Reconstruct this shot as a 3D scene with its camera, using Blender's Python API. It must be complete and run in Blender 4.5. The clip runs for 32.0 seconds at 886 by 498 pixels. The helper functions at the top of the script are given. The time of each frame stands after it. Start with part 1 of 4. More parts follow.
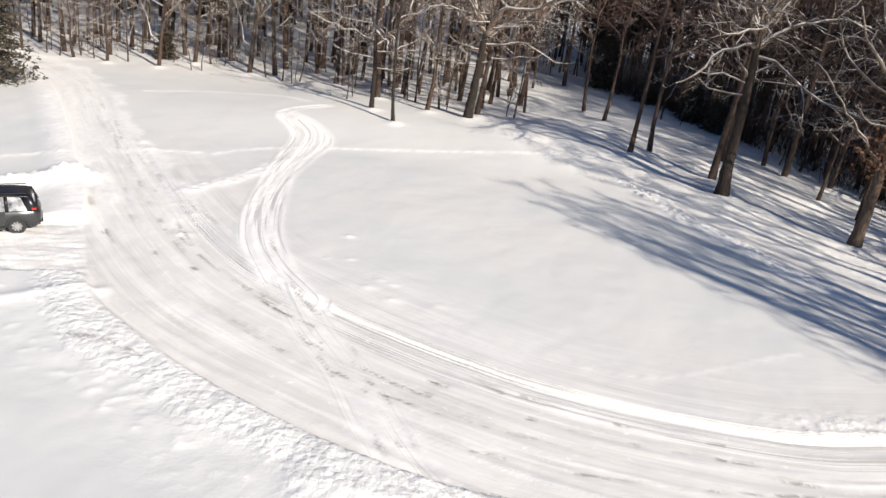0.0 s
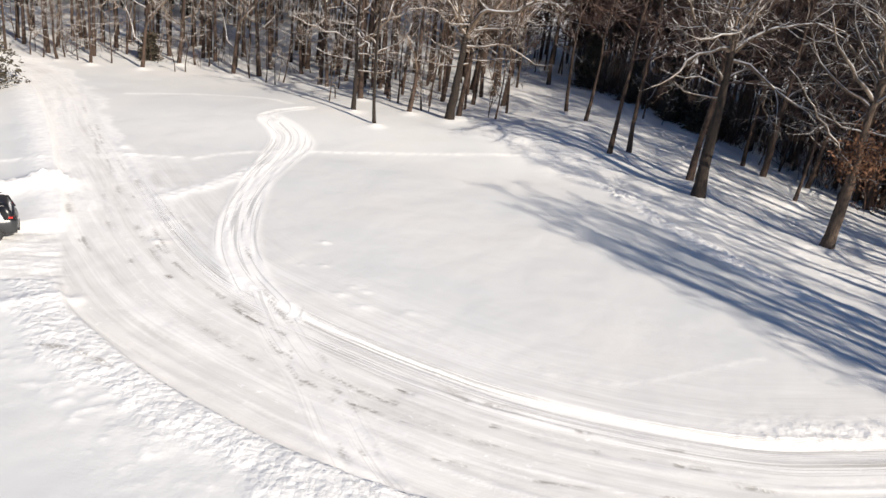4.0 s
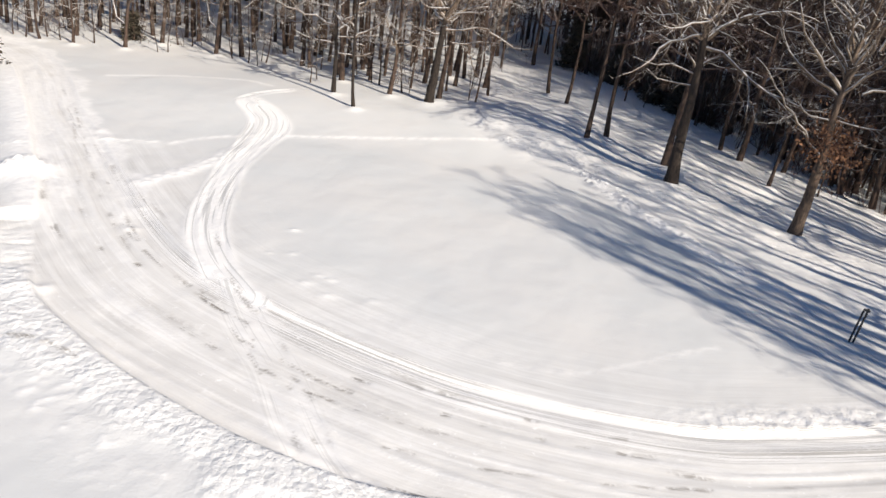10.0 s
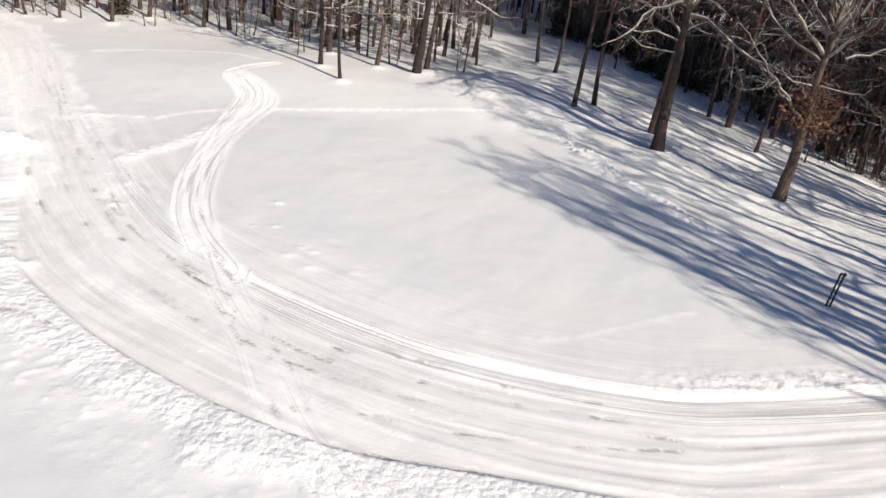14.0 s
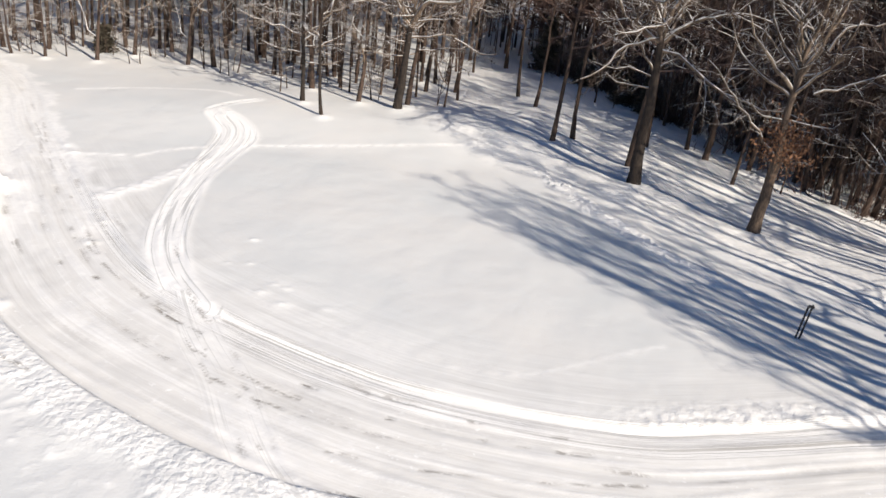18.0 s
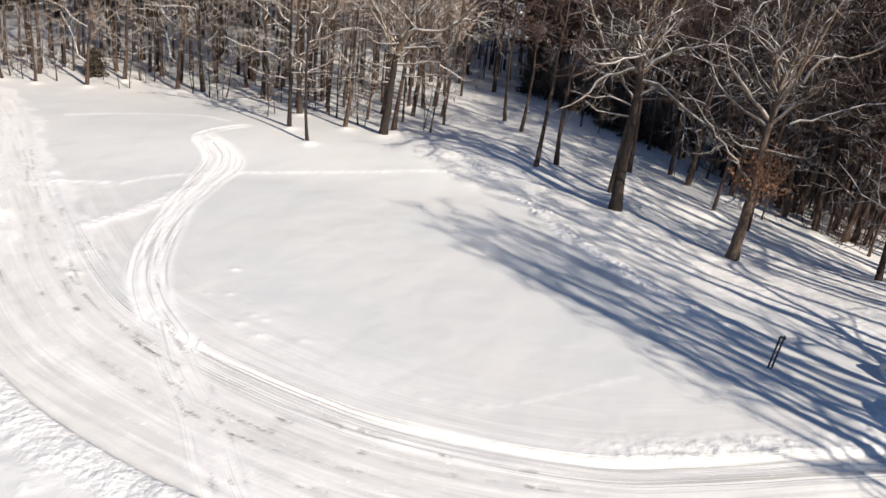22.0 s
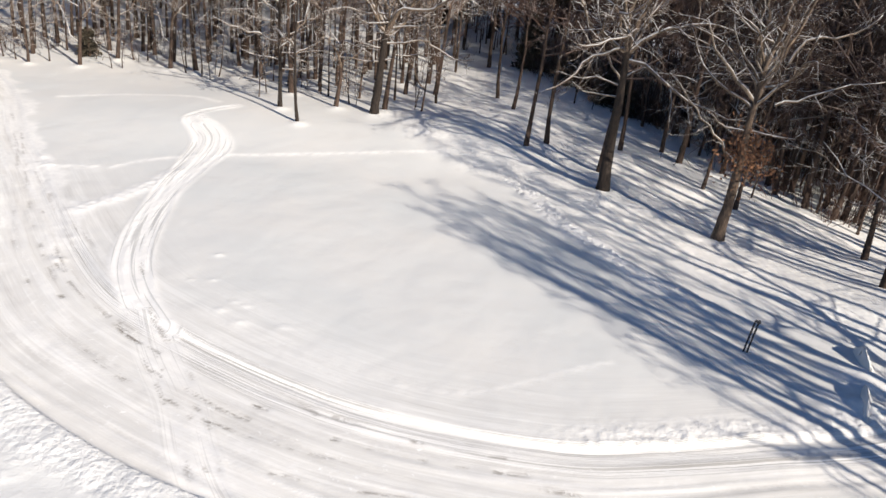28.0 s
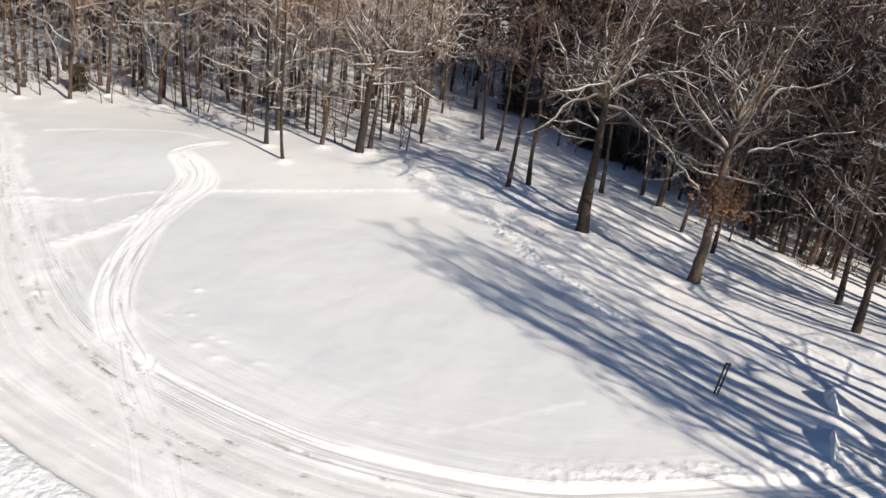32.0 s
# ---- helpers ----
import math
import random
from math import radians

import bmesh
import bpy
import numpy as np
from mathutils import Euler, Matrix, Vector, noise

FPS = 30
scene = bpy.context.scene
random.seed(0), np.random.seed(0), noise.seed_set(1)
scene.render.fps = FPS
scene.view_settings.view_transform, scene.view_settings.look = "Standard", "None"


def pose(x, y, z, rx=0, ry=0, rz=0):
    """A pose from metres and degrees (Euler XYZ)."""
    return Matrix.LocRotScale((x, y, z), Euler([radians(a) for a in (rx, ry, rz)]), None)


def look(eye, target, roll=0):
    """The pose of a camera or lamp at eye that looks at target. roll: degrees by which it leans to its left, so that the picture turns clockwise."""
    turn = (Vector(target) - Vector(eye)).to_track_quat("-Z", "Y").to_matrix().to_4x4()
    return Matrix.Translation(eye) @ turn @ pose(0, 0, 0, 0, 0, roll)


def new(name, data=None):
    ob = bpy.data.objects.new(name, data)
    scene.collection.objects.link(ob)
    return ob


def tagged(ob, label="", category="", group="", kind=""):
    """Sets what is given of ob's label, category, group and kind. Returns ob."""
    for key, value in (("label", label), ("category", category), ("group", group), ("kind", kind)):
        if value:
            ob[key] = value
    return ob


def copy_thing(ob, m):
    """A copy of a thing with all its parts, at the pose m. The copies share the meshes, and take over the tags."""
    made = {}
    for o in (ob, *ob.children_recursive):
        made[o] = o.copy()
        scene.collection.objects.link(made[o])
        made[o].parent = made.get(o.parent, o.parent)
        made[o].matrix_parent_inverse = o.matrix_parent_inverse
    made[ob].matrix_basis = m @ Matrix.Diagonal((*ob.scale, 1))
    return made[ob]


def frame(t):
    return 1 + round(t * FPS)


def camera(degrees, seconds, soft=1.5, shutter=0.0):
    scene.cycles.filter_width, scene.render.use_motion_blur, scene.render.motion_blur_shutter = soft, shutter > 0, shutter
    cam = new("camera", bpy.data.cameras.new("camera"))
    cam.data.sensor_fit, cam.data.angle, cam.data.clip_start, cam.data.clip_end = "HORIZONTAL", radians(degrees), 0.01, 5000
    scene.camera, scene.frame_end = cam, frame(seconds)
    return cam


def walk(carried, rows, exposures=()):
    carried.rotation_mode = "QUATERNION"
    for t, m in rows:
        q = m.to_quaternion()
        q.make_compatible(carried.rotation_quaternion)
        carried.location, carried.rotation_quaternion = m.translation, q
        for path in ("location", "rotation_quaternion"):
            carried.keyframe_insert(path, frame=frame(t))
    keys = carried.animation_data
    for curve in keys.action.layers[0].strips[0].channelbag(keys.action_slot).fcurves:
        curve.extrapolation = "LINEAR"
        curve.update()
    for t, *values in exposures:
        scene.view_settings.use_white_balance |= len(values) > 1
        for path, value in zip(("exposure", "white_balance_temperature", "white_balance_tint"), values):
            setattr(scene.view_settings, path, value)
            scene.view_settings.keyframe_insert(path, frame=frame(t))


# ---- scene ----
cam = camera(57.2, 32.0, soft=1.5)
PATH = [
    (0, (-4.323, 2.436, 14.209), (-4.395, 5.039, 13.178), 7.4),
    (0.5, (-4.255, 2.598, 14.629), (-4.315, 5.184, 13.559), 8.0),
    (1, (-4.133, 2.477, 14.669), (-4.190, 5.074, 13.623), 7.9),
    (1.5, (-3.975, 2.359, 14.435), (-4.029, 4.957, 13.394), 7.6),
    (2, (-3.863, 2.513, 14.889), (-3.906, 5.085, 13.783), 7.9),
    (2.5, (-3.779, 2.393, 14.626), (-3.819, 4.969, 13.530), 7.9),
    (3, (-3.623, 2.412, 15.012), (-3.675, 4.988, 13.916), 7.4),
    (3.5, (-3.518, 2.262, 14.986), (-3.569, 4.855, 13.929), 7.4),
    (5.5, (-3.034, 2.191, 15.721), (-3.087, 4.788, 14.675), 6.8),
    (6, (-2.927, 1.936, 15.474), (-2.988, 4.551, 14.476), 6.2),
    (6.5, (-2.806, 2.068, 15.940), (-2.876, 4.684, 14.948), 5.3),
    (7, (-2.688, 1.805, 15.820), (-2.755, 4.445, 14.889), 5.2),
    (7.5, (-2.555, 1.767, 15.760), (-2.618, 4.403, 14.818), 5.6),
    (8, (-2.470, 1.833, 15.896), (-2.537, 4.451, 14.904), 5.8),
    (8.5, (-2.337, 1.910, 16.227), (-2.404, 4.512, 15.198), 5.9),
    (9, (-2.237, 1.900, 16.327), (-2.290, 4.494, 15.275), 6.8),
    (9.5, (-2.143, 1.777, 16.003), (-2.181, 4.360, 14.925), 7.3),
    (10, (-1.984, 1.900, 16.258), (-2.017, 4.458, 15.121), 7.8),
    (10.5, (-1.929, 1.900, 16.559), (-1.971, 4.463, 15.434), 7.3),
    (11, (-1.805, 1.764, 16.583), (-1.859, 4.339, 15.484), 6.7),
    (11.5, (-1.695, 1.557, 16.358), (-1.746, 4.148, 15.298), 6.7),
    (12, (-1.553, 1.539, 16.359), (-1.593, 4.129, 15.295), 7.0),
    (12.5, (-1.408, 1.700, 16.689), (-1.442, 4.264, 15.568), 7.3),
    (13, (-1.271, 1.707, 16.769), (-1.301, 4.242, 15.582), 7.3),
    (13.5, (-1.158, 1.560, 16.393), (-1.184, 4.075, 15.162), 7.2),
    (15.5, (-0.708, 1.771, 17.093), (-0.745, 4.325, 15.947), 6.3),
    (16, (-0.536, 1.567, 17.108), (-0.581, 4.145, 16.019), 5.9),
    (16.5, (-0.507, 1.408, 16.839), (-0.540, 4.003, 15.788), 6.1),
    (17, (-0.354, 1.413, 17.020), (-0.386, 3.996, 15.939), 5.9),
    (17.5, (-0.209, 1.618, 17.433), (-0.238, 4.179, 16.303), 6.2),
    (18, (-0.129, 1.415, 16.988), (-0.146, 3.977, 15.856), 6.7),
    (18.5, (-0.007, 1.617, 17.454), (-0.020, 4.172, 16.310), 7.2),
    (19, (0.070, 1.417, 17.384), (0.066, 3.993, 16.286), 7.2),
    (19.5, (0.204, 1.375, 17.399), (0.204, 3.958, 16.320), 7.1),
    (20, (0.321, 1.457, 17.781), (0.321, 4.040, 16.701), 7.3),
    (20.5, (0.368, 1.376, 17.856), (0.364, 3.965, 16.789), 7.1),
    (21, (0.521, 1.415, 17.948), (0.507, 3.996, 16.860), 6.8),
    (21.5, (0.606, 1.396, 18.091), (0.589, 3.975, 17.002), 6.7),
    (22, (0.685, 1.277, 17.990), (0.673, 3.858, 16.906), 6.8),
    (22.5, (0.823, 1.177, 17.753), (0.815, 3.752, 16.652), 6.3),
    (23, (0.956, 1.393, 18.222), (0.946, 3.942, 17.066), 5.9),
    (23.5, (1.060, 1.235, 18.122), (1.057, 3.791, 16.979), 6.0),
    (24, (1.170, 1.222, 18.179), (1.168, 3.784, 17.049), 6.3),
    (24.5, (1.247, 1.261, 18.376), (1.246, 3.828, 17.256), 6.4),
    (26.5, (1.644, 1.015, 18.215), (1.638, 3.569, 17.066), 6.6),
    (27, (1.786, 1.123, 18.238), (1.770, 3.647, 17.028), 6.4),
    (27.5, (1.890, 1.359, 18.936), (1.868, 3.877, 17.711), 6.5),
    (28, (1.963, 1.298, 19.048), (1.935, 3.835, 17.863), 6.4),
    (28.5, (1.959, 1.078, 18.957), (1.939, 3.639, 17.825), 6.5),
    (29, (2.058, 0.920, 18.745), (2.043, 3.497, 17.653), 6.3),
    (29.5, (2.226, 1.107, 19.239), (2.209, 3.679, 18.133), 6.5),
    (30, (2.213, 0.899, 18.945), (2.199, 3.486, 17.872), 6.7),
    (30.5, (2.395, 0.790, 18.845), (2.370, 3.380, 17.784), 6.4),
    (31, (2.471, 0.917, 19.082), (2.447, 3.503, 18.007), 6.4),
    (31.5, (2.561, 1.071, 19.548), (2.542, 3.650, 18.458), 7.2),
    (32, (2.619, 0.841, 19.384), (2.608, 3.431, 18.322), 7.5),
]
walk(cam, [(t, look(eye, target, roll)) for t, eye, target, roll in PATH])

# ---- light ----
SUN_DIR = Vector((0.71, -0.70, 0.0)).normalized()      # from the place towards the sun
SUN_EL = radians(29)
world = bpy.data.worlds.new("winter_sky")
scene.world = world
world.use_nodes = True
wn = world.node_tree.nodes
sky = wn.new("ShaderNodeTexSky")
sky.sky_type = "NISHITA"
sky.sun_disc = False
sky.ozone_density = 7.0
sky.dust_density = 0.4
sky.sun_elevation = SUN_EL
sky.sun_rotation = math.atan2(SUN_DIR.x, SUN_DIR.y)
wn["Background"].inputs["Strength"].default_value = 0.063
world.node_tree.links.new(sky.outputs["Color"], wn["Background"].inputs["Color"])
sun_data = bpy.data.lights.new("sun", "SUN")
sun_data.energy = 5.0
sun_data.angle = radians(0.8)
sun_data.color = (1.0, 0.90, 0.768)
sun = new("sun", sun_data)
to_sun = Vector((SUN_DIR.x * math.cos(SUN_EL), SUN_DIR.y * math.cos(SUN_EL), math.sin(SUN_EL)))
sun.matrix_world = look(to_sun * 60, (0, 0, 0))
scene.view_settings.exposure = 0.43


# ---- materials ----
class Mat:
    """A small wrapper to write node materials briefly."""

    def __init__(self, name, rough=0.7, metal=0.0):
        self.m = bpy.data.materials.new(name)
        self.m.use_nodes = True
        self.t = self.m.node_tree
        self.b = self.t.nodes["Principled BSDF"]
        self.b.inputs["Roughness"].default_value = rough
        self.b.inputs["Metallic"].default_value = metal

    def node(self, kind, **kw):
        n = self.t.nodes.new(kind)
        for k, v in kw.items():
            n.inputs[k].default_value = v
        return n

    def link(self, a, b):
        self.t.links.new(a, b)

    def coords(self, sx=1, sy=1, sz=1):
        c = self.t.nodes.new("ShaderNodeTexCoord")
        mp = self.t.nodes.new("ShaderNodeMapping")
        mp.inputs["Scale"].default_value = (sx, sy, sz)
        self.link(c.outputs["Object"], mp.inputs["Vector"])
        return mp.outputs["Vector"]

    def noise(self, scale, detail=4, vec=None, rough=0.6):
        n = self.node("ShaderNodeTexNoise", Scale=scale, Detail=detail, Roughness=rough)
        if vec is not None:
            self.link(vec, n.inputs["Vector"])
        return n.outputs["Fac"]

    def ramp(self, fac, stops):
        r = self.t.nodes.new("ShaderNodeValToRGB")
        el = r.color_ramp.elements
        while len(el) < len(stops):
            el.new(0.5)
        for e, (p, c) in zip(el, stops):
            e.position, e.color = p, (*c, 1)
        self.link(fac, r.inputs["Fac"])
        return r.outputs["Color"]

    def mix(self, fac, a, b, mode="MIX"):
        n = self.t.nodes.new("ShaderNodeMix")
        n.data_type, n.blend_type = "RGBA", mode
        for sock, v in ((n.inputs[0], fac), (n.inputs[6], a), (n.inputs[7], b)):
            if isinstance(v, (int, float)):
                sock.default_value = v
            elif isinstance(v, tuple):
                sock.default_value = (*v, 1)
            else:
                self.link(v, sock)
        return n.outputs[2]

    def math(self, op, a, b=0.0, clamp=False):
        n = self.t.nodes.new("ShaderNodeMath")
        n.operation, n.use_clamp = op, clamp
        for sock, v in ((n.inputs[0], a), (n.inputs[1], b)):
            if isinstance(v, (int, float)):
                sock.default_value = v
            else:
                self.link(v, sock)
        return n.outputs[0]

    def attr(self, name):
        n = self.t.nodes.new("ShaderNodeAttribute")
        n.attribute_name = name
        return n.outputs["Fac"]

    def rand(self):
        return self.t.nodes.new("ShaderNodeObjectInfo").outputs["Random"]

    def bump(self, height, strength=0.3, distance=0.02):
        b = self.node("ShaderNodeBump", Strength=strength, Distance=distance)
        self.link(height, b.inputs["Height"])
        self.link(b.outputs["Normal"], self.b.inputs["Normal"])

    def color(self, c):
        if isinstance(c, tuple):
            self.b.inputs["Base Color"].default_value = (*c, 1)
        else:
            self.link(c, self.b.inputs["Base Color"])
        return self


def mat_snow():
    m = Mat("snow", 0.62)
    v = m.coords(0.75, 0.75, 0.75)

    def lane(a, b, su, sv, detail=5):
        cb = m.t.nodes.new("ShaderNodeCombineXYZ")
        m.link(m.math("MULTIPLY", m.attr(a), su), cb.inputs[0])
        m.link(m.math("MULTIPLY", m.attr(b), sv), cb.inputs[1])
        return m.noise(1.0, detail, cb.outputs[0], 0.65)

    def step(fac, low, gain):
        return m.math("MULTIPLY", m.math("SUBTRACT", fac, low), gain, True)

    # wind crust, loose snow, packed drive
    big = m.noise(0.12, 4, v)
    crust = m.ramp(big, [(0.32, (0.685, 0.705, 0.71)), (0.5, (0.725, 0.73, 0.725)), (0.68, (0.765, 0.755, 0.735))])
    fine = m.noise(3.2, 5, v)
    loose = m.ramp(fine, [(0.3, (0.83, 0.825, 0.82)), (0.62, (0.95, 0.945, 0.93))])
    road = m.ramp(m.noise(0.9, 5, v), [(0.3, (0.73, 0.72, 0.695)), (0.7, (0.85, 0.84, 0.815))])
    wide, thin = lane("along", "across", 0.10, 1.6), lane("along", "across", 0.28, 7.5)
    both = m.math("ADD", m.math("MULTIPLY", wide, 0.55), m.math("MULTIPLY", thin, 0.45))
    worn = m.ramp(both, [(0.36, (0.52, 0.50, 0.475)), (0.43, (0.72, 0.705, 0.685)), (0.52, (0.80, 0.79, 0.77)), (0.58, (0.95, 0.94, 0.925))])
    road = m.mix(0.55, road, worn)
    c = m.mix(m.attr("packed"), crust, road)
    c = m.mix(m.math("MULTIPLY", m.attr("swept"), 0.55), c, worn)
    c = m.mix(m.attr("loose"), c, m.mix(m.math("MULTIPLY", m.attr("packed"), 0.25), loose, worn))
    # tyre lines pressed into the inner edge's loose snow, groove shade painted grey
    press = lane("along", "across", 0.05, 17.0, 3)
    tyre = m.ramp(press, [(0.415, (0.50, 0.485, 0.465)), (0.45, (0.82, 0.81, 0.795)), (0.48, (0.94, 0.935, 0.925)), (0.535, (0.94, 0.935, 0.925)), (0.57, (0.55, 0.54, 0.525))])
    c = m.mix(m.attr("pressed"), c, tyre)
    # narrow ruts across the field, the shade in their grooves painted as grey lines
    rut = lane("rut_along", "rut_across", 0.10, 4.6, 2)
    groove_shade = m.ramp(rut, [(0.385, (0.64, 0.64, 0.63)), (0.42, (0.93, 0.925, 0.915)), (0.575, (0.95, 0.945, 0.935)), (0.61, (0.66, 0.66, 0.65))])
    c = m.mix(m.attr("rutted"), c, groove_shade)
    # crumbs lying in rows on the drive, brown scrapes and painted edge shade
    specks = step(m.noise(5.0, 3, v), 0.63, 14.0)
    lines = step(lane("along", "across", 0.2, 1.6, 2), 0.47, 8.0)
    c = m.mix(m.math("MULTIPLY", m.math("MULTIPLY", specks, lines), m.attr("packed")), c, (0.95, 0.945, 0.935))
    ragged = step(m.noise(4.0, 5, v, 0.7), 0.40, 9.0)
    along_lines = step(lane("along", "across", 0.45, 9.0, 4), 0.36, 7.0)
    c = m.mix(m.math("MULTIPLY", m.math("MULTIPLY", m.attr("dirt_shade"), 1.2), m.math("MULTIPLY", ragged, along_lines), True), c, (0.24, 0.215, 0.19))
    m.color(c)
    height = m.math("ADD", m.math("ADD", m.noise(10.0, 4, v), m.noise(4.0, 3, v)), m.math("MULTIPLY", m.noise(1.3, 3, v), 0.8))
    crumbs = m.node("ShaderNodeTexVoronoi", Scale=4.6)
    m.link(v, crumbs.inputs["Vector"])
    height = m.math("ADD", height, m.math("MULTIPLY", m.math("MULTIPLY", crumbs.outputs["Distance"], -1.0), m.attr("chunk")))
    height = m.math("ADD", height, m.math("MULTIPLY", m.math("MULTIPLY", press, 0.9), m.attr("pressed")))
    height = m.math("ADD", height, m.math("MULTIPLY", m.math("MULTIPLY", rut, 1.8), m.attr("rutted")))
    bp = m.node("ShaderNodeBump", Distance=0.04)
    m.link(height, bp.inputs["Height"])
    grip = m.math("ADD", m.math("MULTIPLY", m.attr("loose"), 0.30), m.math("MULTIPLY", m.attr("chunk"), 0.62))
    rough_patch = m.math("MULTIPLY", step(m.noise(0.22, 4, v, 0.6), 0.45, 5.0), 0.17)
    m.link(m.math("ADD", grip, m.math("ADD", rough_patch, 0.06)), bp.inputs["Strength"])
    m.link(bp.outputs["Normal"], m.b.inputs["Normal"])
    return m.m


def mat_bark(name, dark, light, snow=0.0, scale=1.0, cover=0.44):
    m = Mat(name, 0.9)
    v = m.coords(6 * scale, 6 * scale, 1.3 * scale)
    n = m.noise(2.2, 6, v)
    c = m.ramp(n, [(0.3, dark), (0.68, light)])
    c = m.mix(m.math("MULTIPLY", m.rand(), 0.45), c, tuple(0.55 * a for a in dark))
    if snow:
        g = m.t.nodes.new("ShaderNodeNewGeometry")
        xyz = m.t.nodes.new("ShaderNodeSeparateXYZ")
        m.link(g.outputs["Normal"], xyz.inputs[0])
        up = m.math("MULTIPLY", m.math("SUBTRACT", xyz.outputs["Z"], 0.3), 6.0, True)
        patch = m.math("MULTIPLY", m.math("SUBTRACT", m.noise(0.9, 3), cover), 9.0, True)
        c = m.mix(m.math("MULTIPLY", m.math("MULTIPLY", up, patch), snow), c, (0.85, 0.85, 0.86))
    furrow = m.noise(5.0, 5, m.coords(9 * scale, 9 * scale, 0.9 * scale), 0.7)
    c = m.mix(m.math("MULTIPLY", m.math("SUBTRACT", 0.62, furrow), 2.6, True), c, tuple(0.35 * a for a in dark))
    m.color(c)
    m.bump(m.math("ADD", n, furrow), 0.9, 0.05)
    return m.m


def mat_plain(name, a, b, rough=0.6, metal=0.0, scale=4.0, bump=0.1):
    m = Mat(name, rough, metal)
    n = m.noise(scale, 4, m.coords())
    m.color(m.ramp(n, [(0.3, a), (0.7, b)]))
    if bump:
        m.bump(n, bump, 0.01)
    return m.m


SNOW = mat_snow()
# oak trunks, the shade on them put into a darker bark colour
SHADED_BARK = mat_bark("shaded_oak_bark", (0.017, 0.012, 0.009), (0.066, 0.045, 0.034))
# limbs of the same oaks, lightened in colour as if sunlit, snow on top
LIT_LIMB = mat_bark("lit_oak_limb_bark", (0.10, 0.068, 0.047), (0.42, 0.32, 0.235), 1.0, cover=0.34)
THIN = mat_bark("thin_bark", (0.040, 0.0245, 0.018), (0.15, 0.096, 0.070))
# lighter oak trunk, the sun on it put into the bark colour
LIT_BARK = mat_bark("lit_tan_bark", (0.045, 0.031, 0.023), (0.22, 0.155, 0.112))
# twigs and brush, darkened in colour for the right-hand wood's shade
SHADED_TWIG = mat_bark("shaded_twigs", (0.064, 0.036, 0.027), (0.22, 0.130, 0.098), 0.3)
# russet twigs of the left-hand wood, sunlight put into their colour
LIT_RUSSET = mat_bark("lit_russet_twigs", (0.25, 0.158, 0.106), (0.62, 0.435, 0.315), 0.95, cover=0.36)
# branches of edge trees and saplings, sunlight put into the colour, snow on top
LIT_BRANCH = mat_bark("lit_branch_bark", (0.115, 0.076, 0.051), (0.42, 0.31, 0.222), 1.0, cover=0.36)
DEADLEAF = mat_plain("dead_oak_leaves", (0.12, 0.058, 0.032), (0.27, 0.13, 0.065), 0.85, scale=9)
NEEDLE = mat_plain("conifer_needles", (0.034, 0.030, 0.021), (0.085, 0.069, 0.047), 0.8, scale=6)
POSTWOOD = mat_plain("weathered_post", (0.02, 0.02, 0.023), (0.05, 0.048, 0.05), 0.85, scale=12, bump=0.4)


# ---- mesh helpers ----
def mesh_from(name, verts, faces, material, smooth=True):
    me = bpy.data.meshes.new(name)
    me.from_pydata(verts, [], faces)
    me.materials.append(material)
    if smooth:
        me.polygons.foreach_set("use_smooth", np.ones(len(me.polygons), dtype=bool))
    me.update()
    return me


def part_mesh(name, me, parent, label=""):
    ob = new(name, me)
    ob.parent = parent
    if label:
        ob["label"] = label
    return ob


def part(name, bm, material, parent, label=""):
    me = bpy.data.meshes.new(name)
    bm.to_mesh(me)
    bm.free()
    me.materials.append(material)
    return part_mesh(name, me, parent, label)


# ---- ground ----
def smooth01(a):
    a = np.clip(a, 0.0, 1.0)
    return a * a * (3 - 2 * a)


def lattice_noise(x, y, seed):
    """Smooth value noise in -1..1 with one cell to the unit."""
    xi, yi = np.floor(x).astype(np.int64), np.floor(y).astype(np.int64)
    fx, fy = smooth01(x - xi), smooth01(y - yi)

    def val(a, b):
        h = (a * 374761393 + b * 668265263 + seed * 974711) & 0x7FFFFFFF
        h = ((h ^ (h >> 13)) * 1274126177) & 0x7FFFFFFF
        return ((h ^ (h >> 16)) & 0xFFFF) / 32767.5 - 1.0

    return (val(xi, yi) * (1 - fx) + val(xi + 1, yi) * fx) * (1 - fy) + (val(xi, yi + 1) * (1 - fx) + val(xi + 1, yi + 1) * fx) * fy


def fractal(x, y, size, seed, octaves=3):
    out, amp = 0, 1.0
    for k in range(octaves):
        out = out + amp * lattice_noise(x / size * 2**k + 17.3 * k, y / size * 2**k - 9.1 * k, seed + k)
        amp *= 0.5
    return out


def to_line(x, y, pts):
    """Distance to a polyline, the length along it, and the side (+1 on its left)."""
    best = np.full(x.shape, 1e9)
    along, side = np.zeros(x.shape), np.ones(x.shape)
    run = 0.0
    for (ax, ay), (bx, by) in zip(pts[:-1], pts[1:]):
        dx, dy = bx - ax, by - ay
        ln = math.hypot(dx, dy)
        u = np.clip(((x - ax) * dx + (y - ay) * dy) / ln**2, 0, 1)
        d = np.hypot(x - ax - u * dx, y - ay - u * dy)
        near = d < best
        best = np.where(near, d, best)
        along = np.where(near, run + u * ln, along)
        side = np.where(near, np.sign(dx * (y - ay) - dy * (x - ax)), side)
        run += ln
    return best, along, side


